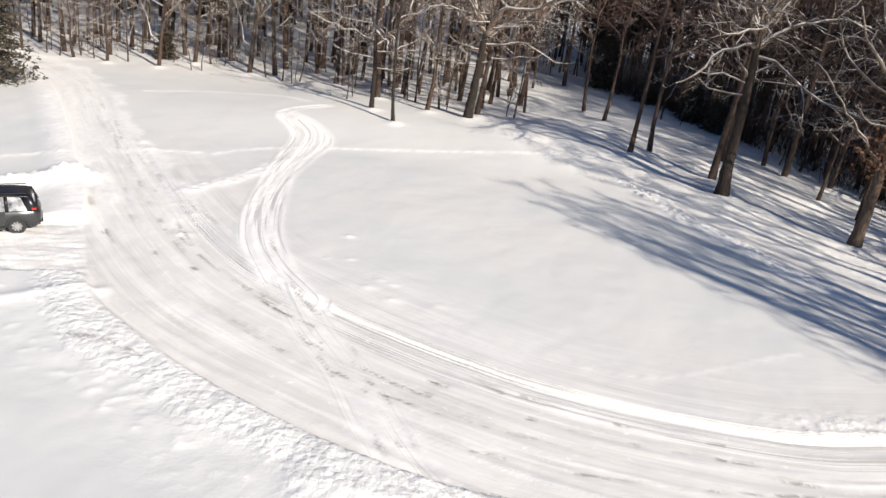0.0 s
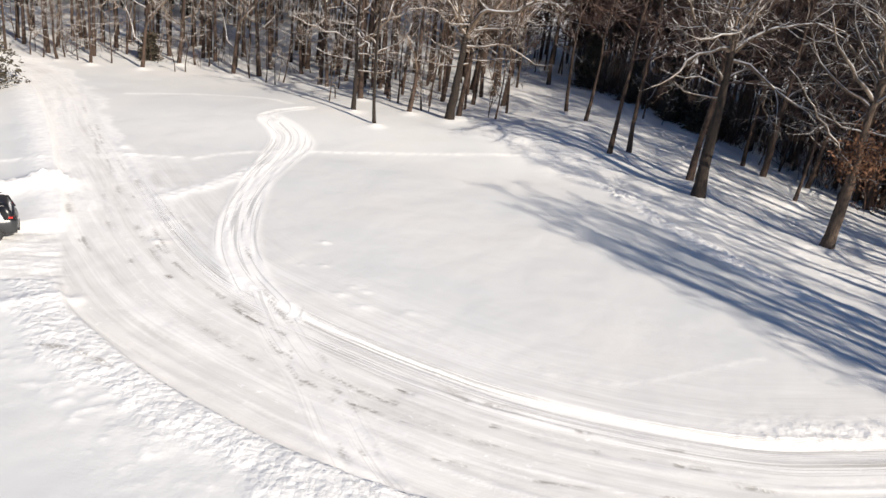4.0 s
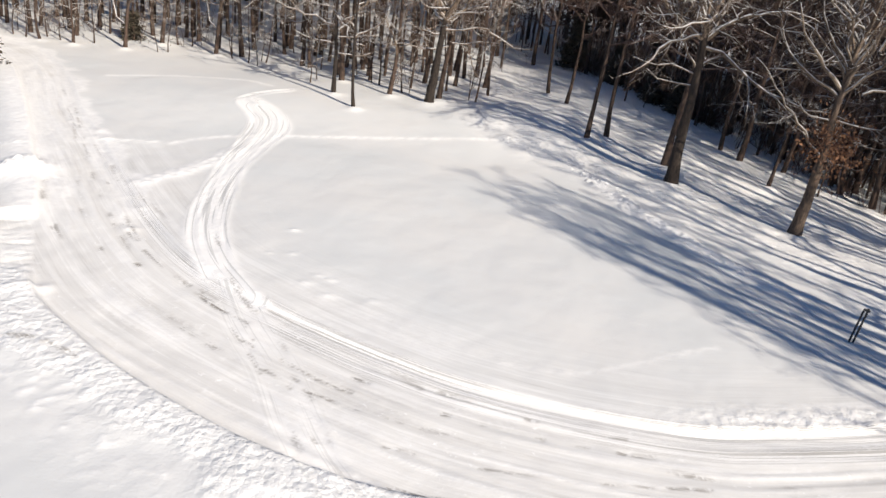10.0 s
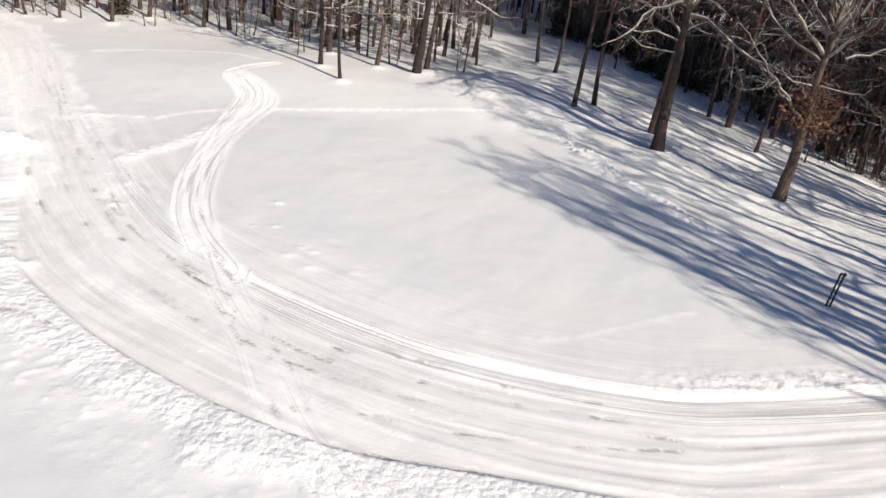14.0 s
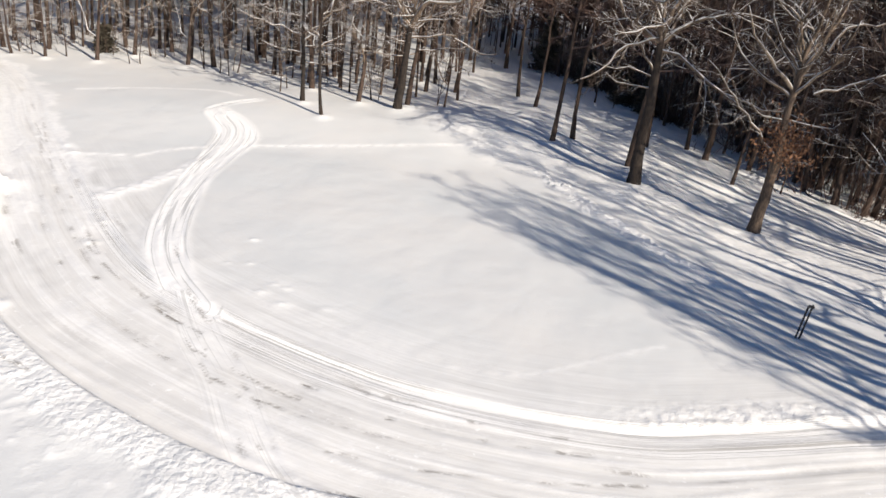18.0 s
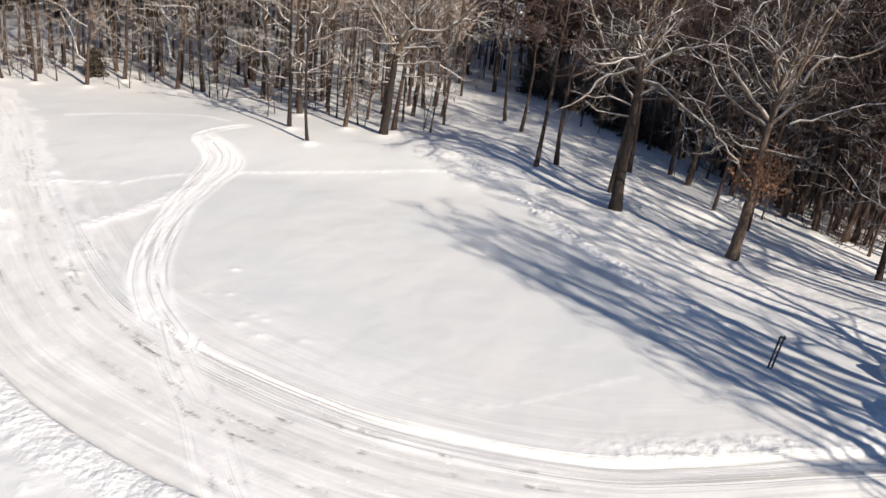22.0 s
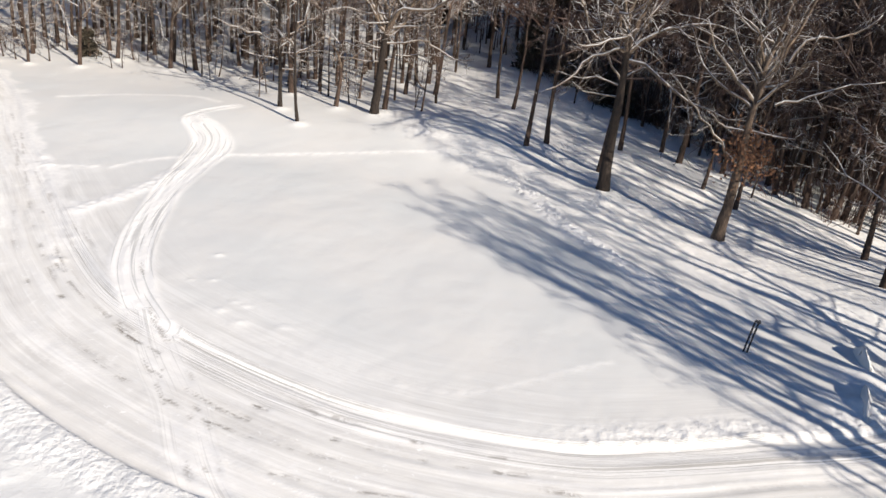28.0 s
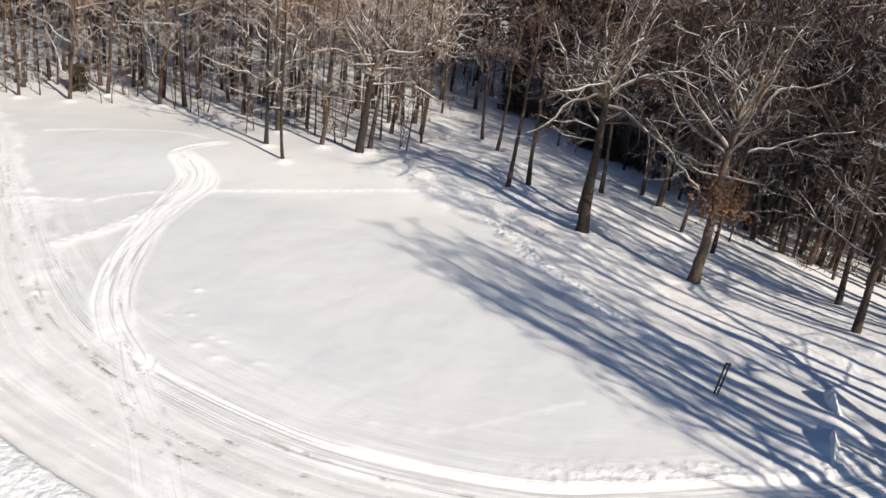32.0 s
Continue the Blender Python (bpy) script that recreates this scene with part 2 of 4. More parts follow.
def curve_through(pts, step=0.5):
    """A Catmull-Rom curve through the points."""
    p = [np.array(q, float) for q in pts]
    p = [2 * p[0] - p[1], *p, 2 * p[-1] - p[-2]]
    out = []
    for a, b, c, d in zip(p[:-3], p[1:-2], p[2:-1], p[3:]):
        n = max(2, int(np.linalg.norm(c - b) / step))
        for k in range(n):
            t = k / n
            out.append(0.5 * (2 * b + (c - a) * t + (2 * a - 5 * b + 4 * c - d) * t * t + (3 * b - a - 3 * c + d) * t**3))
    out.append(p[-2])
    return [tuple(q) for q in out]


# The plan below is laid out from pixel positions; to_site() warps it into metres to fit the camera's view, to_plan()
# leads back.
SITE = np.array([[1.179525, 0.030080, -0.819449], [-0.027719, 1.147269, 2.659902], [-0.002658, -0.003290, 1.000000]])
PLAN = np.linalg.inv(SITE)


def to_site(x, y):
    a, b, c = (r[0] * x + r[1] * y + r[2] for r in SITE)
    return a / c, b / c


def to_plan(x, y):
    x, y = np.clip(x, -210, 210), np.clip(y, -60, 280)
    a, b, c = (r[0] * x + r[1] * y + r[2] for r in PLAN)
    return a / c, b / c


def size_at(x, y):
    """Metres to a unit of the plan at this place, for heights and sizes, fitted to the camera's view."""
    return 1.17 + 0.00404 * min(max(x, -45), 45) + 0.00454 * min(y, 85)


RISE = 1.3      # metres of height to a unit of the plan's relief

# edges of the ploughed drive, from the woods down past the car and round to the right
DRIVE_OUT = curve_through([(-44, 51.5), (-36, 50.4), (-31.7, 48.4), (-29.0, 45.9), (-26.2, 42.0), (-23.6, 38.0), (-21.3, 34.2), (-18.3, 29.2), (-16.6, 25.5), (-14.6, 22.0),
                           (-11.7, 19.5), (-9.8, 18.2), (-7.7, 17.0), (-5.1, 15.8), (-2.8, 15.1), (-0.7, 14.85), (1.4, 14.75), (4.1, 14.5), (10, 14.0), (18, 14.4), (30, 16.5)])
DRIVE_IN = curve_through([(-44, 54.0), (-36, 53.0), (-32.6, 51.9), (-30.2, 50.5), (-27.4, 47.6), (-24.8, 44.2), (-22.0, 39.8), (-19.2, 36.1), (-15.5, 31.0), (-13.2, 28.0), (-10.7, 25.2), (-8.2, 23.4),
                          (-4.6, 21.4), (-0.9, 19.8), (2.4, 19.1), (5.7, 18.85), (8.2, 19.2), (11.7, 20.0), (13.9, 20.5), (20, 22.3), (30, 25.6)])
TRACK_A = curve_through([(-12.5, 45.8), (-13.9, 44.6), (-14.5, 43.2), (-13.6, 41.8), (-12.9, 40.2), (-12.7, 37.5), (-12.4, 33.7), (-12.1, 30.9), (-11.6, 28.0), (-10.9, 26.1), (-9.6, 24.2)])
TRACK_B = curve_through([(-13.9, 43.6), (-12.3, 42.0), (-11.2, 39.9), (-11.4, 37.6), (-11.7, 35.2), (-11.5, 32.2), (-11.0, 29.7), (-10.5, 27.8), (-9.7, 25.9), (-8.6, 24.0), (-7.4, 22.7)])
TRACK_C = curve_through([(-13.3, 42.6), (-12.2, 40.9), (-11.9, 38.6), (-12.0, 35.0), (-11.8, 31.5), (-11.3, 28.9), (-10.6, 26.8), (-9.6, 25.0), (-8.0, 23.0)])
CROSS = curve_through([(-9.2, 24.5), (-7.6, 21.7), (-6.0, 19.4), (-4.9, 17.3), (-3.9, 15.7), (-2.9, 14.4), (-1.5, 12.6)])
WALKS = [[(-24.5, 32.3), (-22.7, 33.5), (-21.5, 34.2)], [(-18.6, 35.8), (-16.4, 36.2)], [(-15.7, 36.4), (-14.8, 37.3), (-13.6, 38.0), (-10.9, 38.9), (-8.1, 39.6), (-5.6, 40.2), (-1.3, 41.2), (2, 41.6)],
         [(-15.1, 31.2), (-14.2, 32.4), (-13.3, 34.2), (-12.6, 36.2)], [(-23.2, 45.7), (-20.5, 46.6), (-16, 47.2), (-13.7, 46.3)], [(0.5, 20.9), (2.6, 20.8), (4.0, 21.4), (5.2, 22.1), (6.6, 22.9), (7.5, 23.3)]]
# brown scrapes on the drive, and painted shade along edges: strength, half-width, line
STREAKS = [(0.85, 0.07, [(-12.3, 24.5), (-11.3, 23.8), (-10.84, 23.45), (-10.07, 23.33), (-8.48, 22.19), (-6.9, 21.35), (-5.4, 20.7)]), (0.6, 0.06, [(-9.9, 21.4), (-9.29, 20.9), (-8.07, 20.12), (-7.2, 19.6)]),
           (0.85, 0.06, [(-6.3, 19.3), (-5.76, 18.98), (-5.09, 18.59), (-4.15, 18.27), (-3.38, 17.94), (-2.65, 17.8), (-1.65, 17.55), (0.2, 17.15)]), (0.8, 0.08, [(-4.5, 19.68), (-3.69, 19.45), (-2.6, 19.05)]),
           (1.0, 0.09, [(-2.95, 20.0), (-2.31, 19.66), (-1.69, 19.25)]), (0.5, 0.05, [(-1.2, 19.2), (1.2, 18.45), (4.0, 18.1)]), (0.6, 0.05, [(5.05, 17.04), (6.49, 16.92), (8.71, 17.1)]),
           (0.85, 0.10, [(-19.6, 33.0), (-19.24, 31.55), (-18.46, 29.68), (-17.95, 28.74), (-16.82, 27.12), (-15.19, 25.23)]), (0.7, 0.07, [(-25.6, 43.99), (-22.53, 40.22), (-19.49, 35.23), (-16.2, 29.8), (-12.4, 24.63)]),
           (0.65, 0.07, [(-18.0, 31.6), (-16.6, 29.0), (-15.4, 27.0), (-13.9, 25.2)]), (0.65, 0.07, [(-16.4, 31.0), (-14.6, 28.4), (-13.0, 26.2)]),
           (0.55, 0.05, [(-10.47, 27.22), (-8.9, 24.2), (-7.21, 21.98), (-5.9, 20.4)]), (0.55, 0.05, [(-8.43, 22.02), (-7.26, 20.42), (-5.78, 18.29), (-4.38, 15.99)]), (0.5, 0.05, [(-5.4, 19.2), (-4.38, 17.84), (-3.61, 16.16)]),
           (0.45, 0.05, [(-9.6, 23.3), (-8.2, 22.3), (-7.2, 21.0), (-6.9, 20.2)]), (0.45, 0.05, [(-6.9, 21.7), (-6.3, 20.0), (-5.0, 18.1), (-4.1, 16.4)]),
           # the next three lines paint shade along the banks and the inner edge
           (0.9, 0.07, [(-3.4, 15.5), (-2.81, 15.28), (-2.07, 15.05), (-1.36, 14.98), (0.02, 14.84), (1.39, 14.75), (3.0, 14.6)]), (0.7, 0.06, [(-14.51, 19.22), (-13.59, 19.14), (-12.55, 18.94), (-11.21, 18.38)]),
           (0.55, 0.10, [(-17.01, 32.79), (-14.9, 30.3), (-12.97, 28.39), (-11.7, 26.7)]),
           (0.7, 0.05, [(-14.2, 27.4), (-12.6, 25.6), (-10.9, 24.1), (-9.0, 22.7)]), (0.7, 0.05, [(-8.2, 21.1), (-6.4, 20.2), (-4.6, 19.1), (-2.8, 18.5)]), (0.6, 0.05, [(-1.0, 18.2), (1.4, 17.7), (4.0, 17.5), (6.5, 17.7)]),
           (0.6, 0.05, [(-2.4, 16.6), (0.4, 16.2), (3.2, 16.2), (6.0, 16.5)]), (0.7, 0.06, [(-20.4, 37.0), (-18.0, 33.9), (-16.0, 31.2)]), (0.6, 0.06, [(-23.2, 40.6), (-21.2, 37.6), (-19.9, 35.2)])]

# trees of the wood's edge and the glade: x, y, trunk radius, height
EDGE = [(-31.0, 52.5, 0.09, 8), (-28.7, 52.4, 0.08, 8), (-25.3, 52.6, 0.16, 15), (-23.7, 54.8, 0.14, 15), (-22.8, 57.0, 0.16, 16), (-21.7, 56.4, 0.13, 15),
        (-19.5, 53.5, 0.17, 16), (-17.7, 53.5, 0.19, 17), (-15.3, 55.3, 0.14, 15), (-13.5, 52.8, 0.16, 15), (-12.9, 52.4, 0.14, 14), (-10.2, 49.4, 0.17, 15),
        (-6.9, 46.9, 0.15, 16), (-4.0, 47.0, 0.17, 16), (-3.9, 54.0, 0.13, 15), (-2.2, 54.5, 0.18, 16), (-1.0, 61.7, 0.16, 15), (1.7, 60.0, 0.16, 15)]
GLADE = [(2.6, 52.2, 0.13, 13), (3.6, 49.6, 0.13, 12), (4.4, 43.0, 0.17, 15), (5.6, 43.9, 0.18, 15), (8.35, 40.9, 0.27, 15), (9.8, 44.9, 0.17, 14)]
RIGHT = [(12.3, 45.8, 0.14, 14), (13.1, 44.5, 0.20, 16), (13.8, 41.0, 0.10, 9), (15.4, 44.0, 0.12, 14), (15.1, 39.0, 0.13, 12), (18.0, 42.3, 0.15, 15), (19.2, 40.9, 0.22, 17), (20.4, 40.1, 0.13, 14), (20.3, 35.2, 0.20, 15), (19.4, 31.0, 0.24, 16)]


def land(x, y):
    """The lie of the land without its small relief."""
    x, y = np.asarray(x, float), np.asarray(y, float)
    z = -0.115 * np.maximum(0, np.minimum(x, 40) - 8) * smooth01((y - 28) / 9)
    return z + 0.45 * smooth01((y - 38) / 7) * (1 - smooth01((y - 46) / 7)) * smooth01((x + 30) / 22) * (1 - smooth01((x - 3) / 5))


def land_z(x, y):
    return float(land(np.array([x]), np.array([y]))[0])


def axis(lo, hi, step, reach_lo, reach_hi):
    mid = np.arange(lo, hi + 1e-6, step)
    grow = np.cumsum(step * 1.16 ** np.arange(1, 60))
    left, right = lo - grow[grow < lo - reach_lo], hi + grow[grow < reach_hi - hi]
    return np.concatenate([left[::-1], mid, right])


def build_ground():
    xs, ys = axis(-36, 29, 0.124, -1500, 1500), axis(18.0, 74, 0.124, -1500, 2200)
    XS, YS = np.meshgrid(xs, ys)
    X, Y = to_plan(XS, YS)
    Z = land(X, Y)
    far = smooth01((np.hypot(X, Y - 30) - 60) / 60)
    Z = Z + 0.05 * fractal(X, Y, 9.0, 3) * (1 + 6 * far) + 0.012 * fractal(X, Y, 1.3, 8)
    d_in, s_in, side_in = to_line(X, Y, DRIVE_IN)
    d_out, s_out, side_out = to_line(X, Y, DRIVE_OUT)
    inside = (side_in < 0) & (side_out > 0)
    depth = np.where(inside, np.minimum(d_in, d_out), -np.minimum(d_in, d_out))
    road = smooth01(depth / 0.32 + 0.5)
    along = s_in
    # the branch to the parked car
    d_park, s_park, _ = to_line(X, Y, [(-15.5, 25.2), (-19.0, 24.6), (-26, 22.5), (-36, 18)])
    park = smooth01((2.6 + 0.3 * lattice_noise(X / 2, Y / 2, 4) - d_park) / 0.6)
    flat = np.maximum(road, park)
    Z -= 0.13 * flat * (1 - 0.6 * smooth01((Y - 25) / 5) * road)
    # wheel-worn streaks along the drive
    dx_in = d_in + 0.5 * lattice_noise(s_in / 9, d_in / 3, 2)
    streak = lattice_noise(dx_in / 0.34, s_in / 7.0, 21) + 0.7 * lattice_noise(dx_in / 0.13, s_in / 3.5, 22)
    grain = lattice_noise(dx_in / 0.09, s_in / 0.9, 23)
    Z += road * (0.020 * streak + 0.004 * grain) + 0.02 * road * smooth01((42 - s_in) / 8) * np.abs(lattice_noise(dx_in / 0.5, s_in / 12.0, 29))
    pk = lattice_noise(d_park / 0.3, s_park / 4, 31)
    scuff = lattice_noise(d_park / 0.16, s_park / 1.1, 33) + lattice_noise((X + 0.5 * Y) / 0.5, (Y - 0.5 * X) / 0.22, 34)
    Z += park * (1 - road) * (0.025 * pk + 0.016 * scuff)
    loose = 0.8 * flat * smooth01(streak * 1.1 - 0.25 + 0.5 * grain)
    loose = np.maximum(loose, 0.8 * flat * smooth01(3 * lattice_noise(X / 0.2, Y / 0.2, 24) - 1.7) * smooth01(lattice_noise(dx_in / 0.5, s_in / 8, 25) * 2))
    loose = np.maximum(loose, 0.9 * park * (1 - road) * smooth01(pk + 0.6))
    # snow thrown to both sides of the far stretch of the drive
    upper = smooth01((Y - 25) / 5)
    rag = fractal(X, Y, 1.5, 91, 3)
    Z += 0.014 * road * upper * fractal(dx_in + 0.4 * rag, s_in / 3, 0.5, 93, 2)
    loose = np.maximum(loose, 0.95 * flat * upper * (1 - smooth01((d_out - 0.9 - 0.6 * rag) / 0.7)))
    loose = np.maximum(loose, 0.9 * road * upper * (1 - smooth01((d_in - 0.45 - 0.5 * rag) / 0.6)))
    loose = np.maximum(loose, 0.85 * (~inside) * (side_in > 0) * upper * (1 - smooth01((d_in - 0.25 - 0.55 * rag) / 0.5)))
    dirt_shade = 0.16 * road * smooth01(-streak * 1.2 - 0.35) * smooth01(0.7 + lattice_noise(s_in / 2.5, d_in, 26))
    side_field = (~inside) * (side_in > 0) * np.exp(-((d_in / 2.6) ** 2)) * smooth01((s_in - 30) / 8)
    swept = side_field
    dirt_shade = np.maximum(dirt_shade, 0.05 * side_field * smooth01(lattice_noise(dx_in / 0.3, s_in / 5, 27) * 1.5))
    loose = np.maximum(loose, 0.5 * side_field * smooth01(lattice_noise(dx_in / 0.22, s_in / 4, 28) * 1.5 - 0.3))
    # ploughed-up banks
    out = np.where((side_out < 0) | (d_out < 0.0), d_out, 0)
    lumps = np.abs(fractal(X, Y, 0.22, 41, 2))
    bank = smooth01(out / 0.14) * (1 - smooth01((out - 0.9 - 0.5 * fractal(X, Y, 2.2, 6, 3)) / 1.5)) * (Y < 24) * (X < 40) * (1 - park)
    Z += bank * (1 - 0.6 * smooth01((X + 4) / 3)) * (0.12 + 0.035 * lumps * smooth01((out - 0.12) / 0.2) + 0.015 * np.abs(fractal(X, Y, 1.4, 45, 2)))
    loose = np.maximum(loose, smooth01(bank * 1.6) * (0.35 + 0.5 * smooth01(lumps * 1.6)))
    chunk = np.maximum(smooth01(bank * 1.8), 0.35 * np.maximum(park * (1 - road), road * upper))
    # clods scattered beyond the bank
    strewn = smooth01(out / 0.6) * (1 - smooth01((out - 2.2) / 1.8)) * (Y < 23.5) * (1 - park) * smooth01((3 - X) / 4)
    clods = smooth01(2.2 * lattice_noise((X + 0.6 * Y) / 0.34, (Y - 0.6 * X) / 0.2, 46) - 0.8)
    Z += 0.022 * strewn * clods + 0.012 * strewn * fractal(X, Y, 0.7, 47, 2)
    loose = np.maximum(loose, strewn * np.maximum(clods, 0.3))
    leftb = smooth01(out / 0.15) * (1 - smooth01((out - 0.6) / 1.4)) * (Y >= 24) * (1 - park)
    Z += leftb * (0.17 + 0.025 * lumps)
    loose = np.maximum(loose, leftb)
    ridge = np.exp(-((d_in / 0.13) ** 2)) * smooth01((40 - Y) / 10) * (0.6 + 0.4 * lattice_noise(s_in / 1.3, s_in * 0, 9))
    Z += ridge * (0.02 + 0.03 * lumps)
    loose = np.maximum(loose, np.exp(-((d_in / 0.10) ** 2)) * np.clip(0.45 + 0.4 * grain + 0.4 * lattice_noise(s_in / 0.9, s_in * 0, 97), 0, 1))
    offset = np.where(inside, d_in, -d_in)
    span = smooth01((s_in - 33) / 9)
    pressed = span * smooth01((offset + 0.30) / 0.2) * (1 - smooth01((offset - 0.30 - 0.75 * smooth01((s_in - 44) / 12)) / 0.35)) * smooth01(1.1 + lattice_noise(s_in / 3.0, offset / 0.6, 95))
    for off, wide, hgt, amt in ((0.45, 0.07, 0.025, 0.9), (0.78, 0.08, 0.03, 0.8), (1.2, 0.06, 0.02, 0.6), (1.7, 0.08, 0.02, 0.5)):
        line = np.exp(-(((d_in - off - 0.12 * lattice_noise(s_in / 4, s_in * 0, 12 + int(10 * off))) / wide) ** 2)) * inside * smooth01((s_in - 33) / 6) * smooth01(0.9 + lattice_noise(s_in / 2.1, s_in * 0, 13 + int(10 * off)))
        Z += 0.6 * hgt * line
        loose = np.maximum(loose, amt * line)
    # crumbs thrown off the drive on its inner side
    thrown = (~inside) * (side_in > 0) * (1 - smooth01((d_in - 0.4) / 1.0)) * smooth01((X - 4) / 4)
    Z += 0.06 * thrown * lumps
    loose = np.maximum(loose, 0.8 * thrown * smooth01(lumps * 2.5))
    chunk = np.maximum(chunk, 0.6 * thrown)
    # ruts of small vehicles
    rut_across, rut_along, rut_side = to_line(X, Y, TRACK_C)
    cross_d, cross_s, cross_side = to_line(X, Y, CROSS)
    nearer = (cross_d < rut_across) & (Y < 24)
    rut_across = np.where(nearer, cross_d * cross_side, rut_across * rut_side)
    rut_along = np.where(nearer, cross_s, rut_along)
    rutted = np.zeros(X.shape)
    sunk, raised = np.zeros(X.shape), np.zeros(X.shape)
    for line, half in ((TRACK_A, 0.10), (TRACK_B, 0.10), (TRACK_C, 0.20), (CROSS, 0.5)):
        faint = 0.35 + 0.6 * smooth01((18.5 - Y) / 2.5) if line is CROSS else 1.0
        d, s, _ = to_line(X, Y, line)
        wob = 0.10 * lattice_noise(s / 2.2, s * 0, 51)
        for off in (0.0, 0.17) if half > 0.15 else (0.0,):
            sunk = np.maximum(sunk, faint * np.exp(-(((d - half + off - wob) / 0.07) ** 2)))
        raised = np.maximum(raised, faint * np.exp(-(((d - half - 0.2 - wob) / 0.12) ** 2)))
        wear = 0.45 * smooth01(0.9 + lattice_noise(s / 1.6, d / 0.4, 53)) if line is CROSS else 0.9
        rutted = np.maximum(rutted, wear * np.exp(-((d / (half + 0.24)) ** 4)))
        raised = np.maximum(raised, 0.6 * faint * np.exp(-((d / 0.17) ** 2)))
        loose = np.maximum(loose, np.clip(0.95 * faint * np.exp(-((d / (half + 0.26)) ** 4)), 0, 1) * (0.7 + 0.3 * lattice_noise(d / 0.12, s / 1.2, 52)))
    Z += 0.018 * raised * (0.7 + 0.6 * lumps) - 0.022 * sunk
    # lines of footprints
    for k, line in enumerate(WALKS):
        size = (1, 1, 0.9, 1.7, 0.8, 0.5)[k]
        d, s, side = to_line(X, Y, curve_through(line, 0.4))
        step = np.abs((s / 0.62) % 1 - 0.5) * 0.62
        foot = np.exp(-((d / (0.12 * size)) ** 2) - ((step / 0.15) ** 2)) * size
        trail = size * np.exp(-((d / (0.25 * size)) ** 2)) * (0.75 + 0.25 * lattice_noise(s / 1.1, s * 0, 57))
        Z += (0.035 if k == 3 else 0.015) * trail * (0.6 + lumps) - (0.008 if k == 3 else 0.03) * foot
        loose = np.maximum(loose, np.clip(1.25 * trail, 0, 1))
    for k, (amt, half, line) in enumerate(STREAKS):
        d, s, _ = to_line(X, Y, curve_through(line, 0.4))
        d = np.abs(d + 0.05 * lattice_noise(X / 0.9, Y / 0.9, 63))
        half = 1.05 * half
        gap = smooth01(2.2 * lattice_noise(s / 0.55, s * 0, 61 + k) + 0.65) * smooth01(1.6 + 2 * lattice_noise(s / 2.3, s * 0, 82 + k))
        streak_mark = np.exp(-((d / half) ** 2)) * gap
        dirt_shade = np.maximum(dirt_shade, (0.15 + 0.85 * amt) * streak_mark * (1 - 0.35 * upper))
        Z -= 0.02 * amt * streak_mark
    # heap pushed up beside the parking place
    d, s, _ = to_line(X, Y, curve_through([(-25.5, 27.6), (-23.0, 28.7), (-21.4, 29.9), (-20.0, 31.5)], 0.4))
    heap = np.exp(-((d / 0.75) ** 2))
    Z += heap * (0.26 + 0.14 * lumps)
    loose = np.maximum(loose, heap)
    d, s, _ = to_line(X, Y, [(-18.5, 19.6), (-16.5, 20.9), (-14.4, 22.2)])
    edge = np.exp(-((d / 0.3) ** 2))
    Z += 0.07 * edge
    loose = np.maximum(loose, edge)
    # small clods on the crust
    for cx, cy, r, h in ((-19.0, 35.9, 0.9, 0.16), (-19.6, 36.9, 0.6, 0.12), (-7.7, 28.3, 0.28, 0.10), (-7.3, 26.3, 0.22, 0.08), (-6.3, 24.3, 0.3, 0.12), (-5.4, 23.6, 0.45, 0.09), (-5.5, 24.7, 0.25, 0.1), (-6.0, 24.9, 0.2, 0.1), (-3.8, 23.6, 0.3, 0.07), (-8.1, 26.2, 0.16, 0.06), (-13.6, 27.0, 0.4, 0.14), (-14.0, 28.8, 0.3, 0.12)):
        blob = np.exp(-(((X - cx) / (0.75 * r)) ** 2 + ((Y - cy) / (0.45 * r)) ** 2) * (0.6 + 0.9 * lumps))
        Z += 0.4 * h * blob * (0.4 + 1.0 * lumps)
        loose = np.maximum(loose, blob * (0.5 + 0.8 * lumps))
    # trampled, heaped snow below the right-hand trees
    for cx, cy, r, h in ((15.6, 23.6, 1.0, 0.10), (14.8, 21.7, 0.9, 0.12), (15.5, 22.0, 0.5, 0.20), (15.9, 21.2, 0.8, 0.13), (16.2, 23.4, 0.6, 0.12)):
        q = (((X - cx) + 0.25 * (Y - cy)) / r) ** 2 + ((Y - cy) / (1.1 * r)) ** 2 + 0.3 * lattice_noise(X / 0.6, Y / 0.6, 73)
        blob = np.exp(-np.maximum(q, 0) ** 1.8)
        Z += h * blob * (0.9 + 0.12 * lumps)
        loose = np.maximum(loose, blob)
    # wind-scoured, walked-over strip under the shade of the right-hand trees
    rough = smooth01((Y + 0.9 * X - 39) / 4) * smooth01((X + 6) / 5) * (1 - smooth01((Y - 56) / 6))
    Z += 0.03 * rough * lumps + 0.035 * rough * fractal(X, Y, 1.1, 71, 2)
    loose = np.maximum(loose, 0.6 * rough)
    chunk = np.maximum(chunk, 0.3 * rough)
    d, s, _ = to_line(X, Y, curve_through([(2.0, 40.5), (4.75, 37.2), (5.9, 34.6), (7.6, 32.1), (9.3, 29.6), (10.6, 28.4), (13.0, 26.5)], 0.5))
    ridge = np.exp(-((d / 0.55) ** 4)) * smooth01((9 - np.abs(s - 9)) / 4)
    Z += ridge * (0.03 + 0.09 * lumps)
    loose = np.maximum(loose, 0.9 * ridge)
    chunk = np.maximum(chunk, 0.7 * ridge)
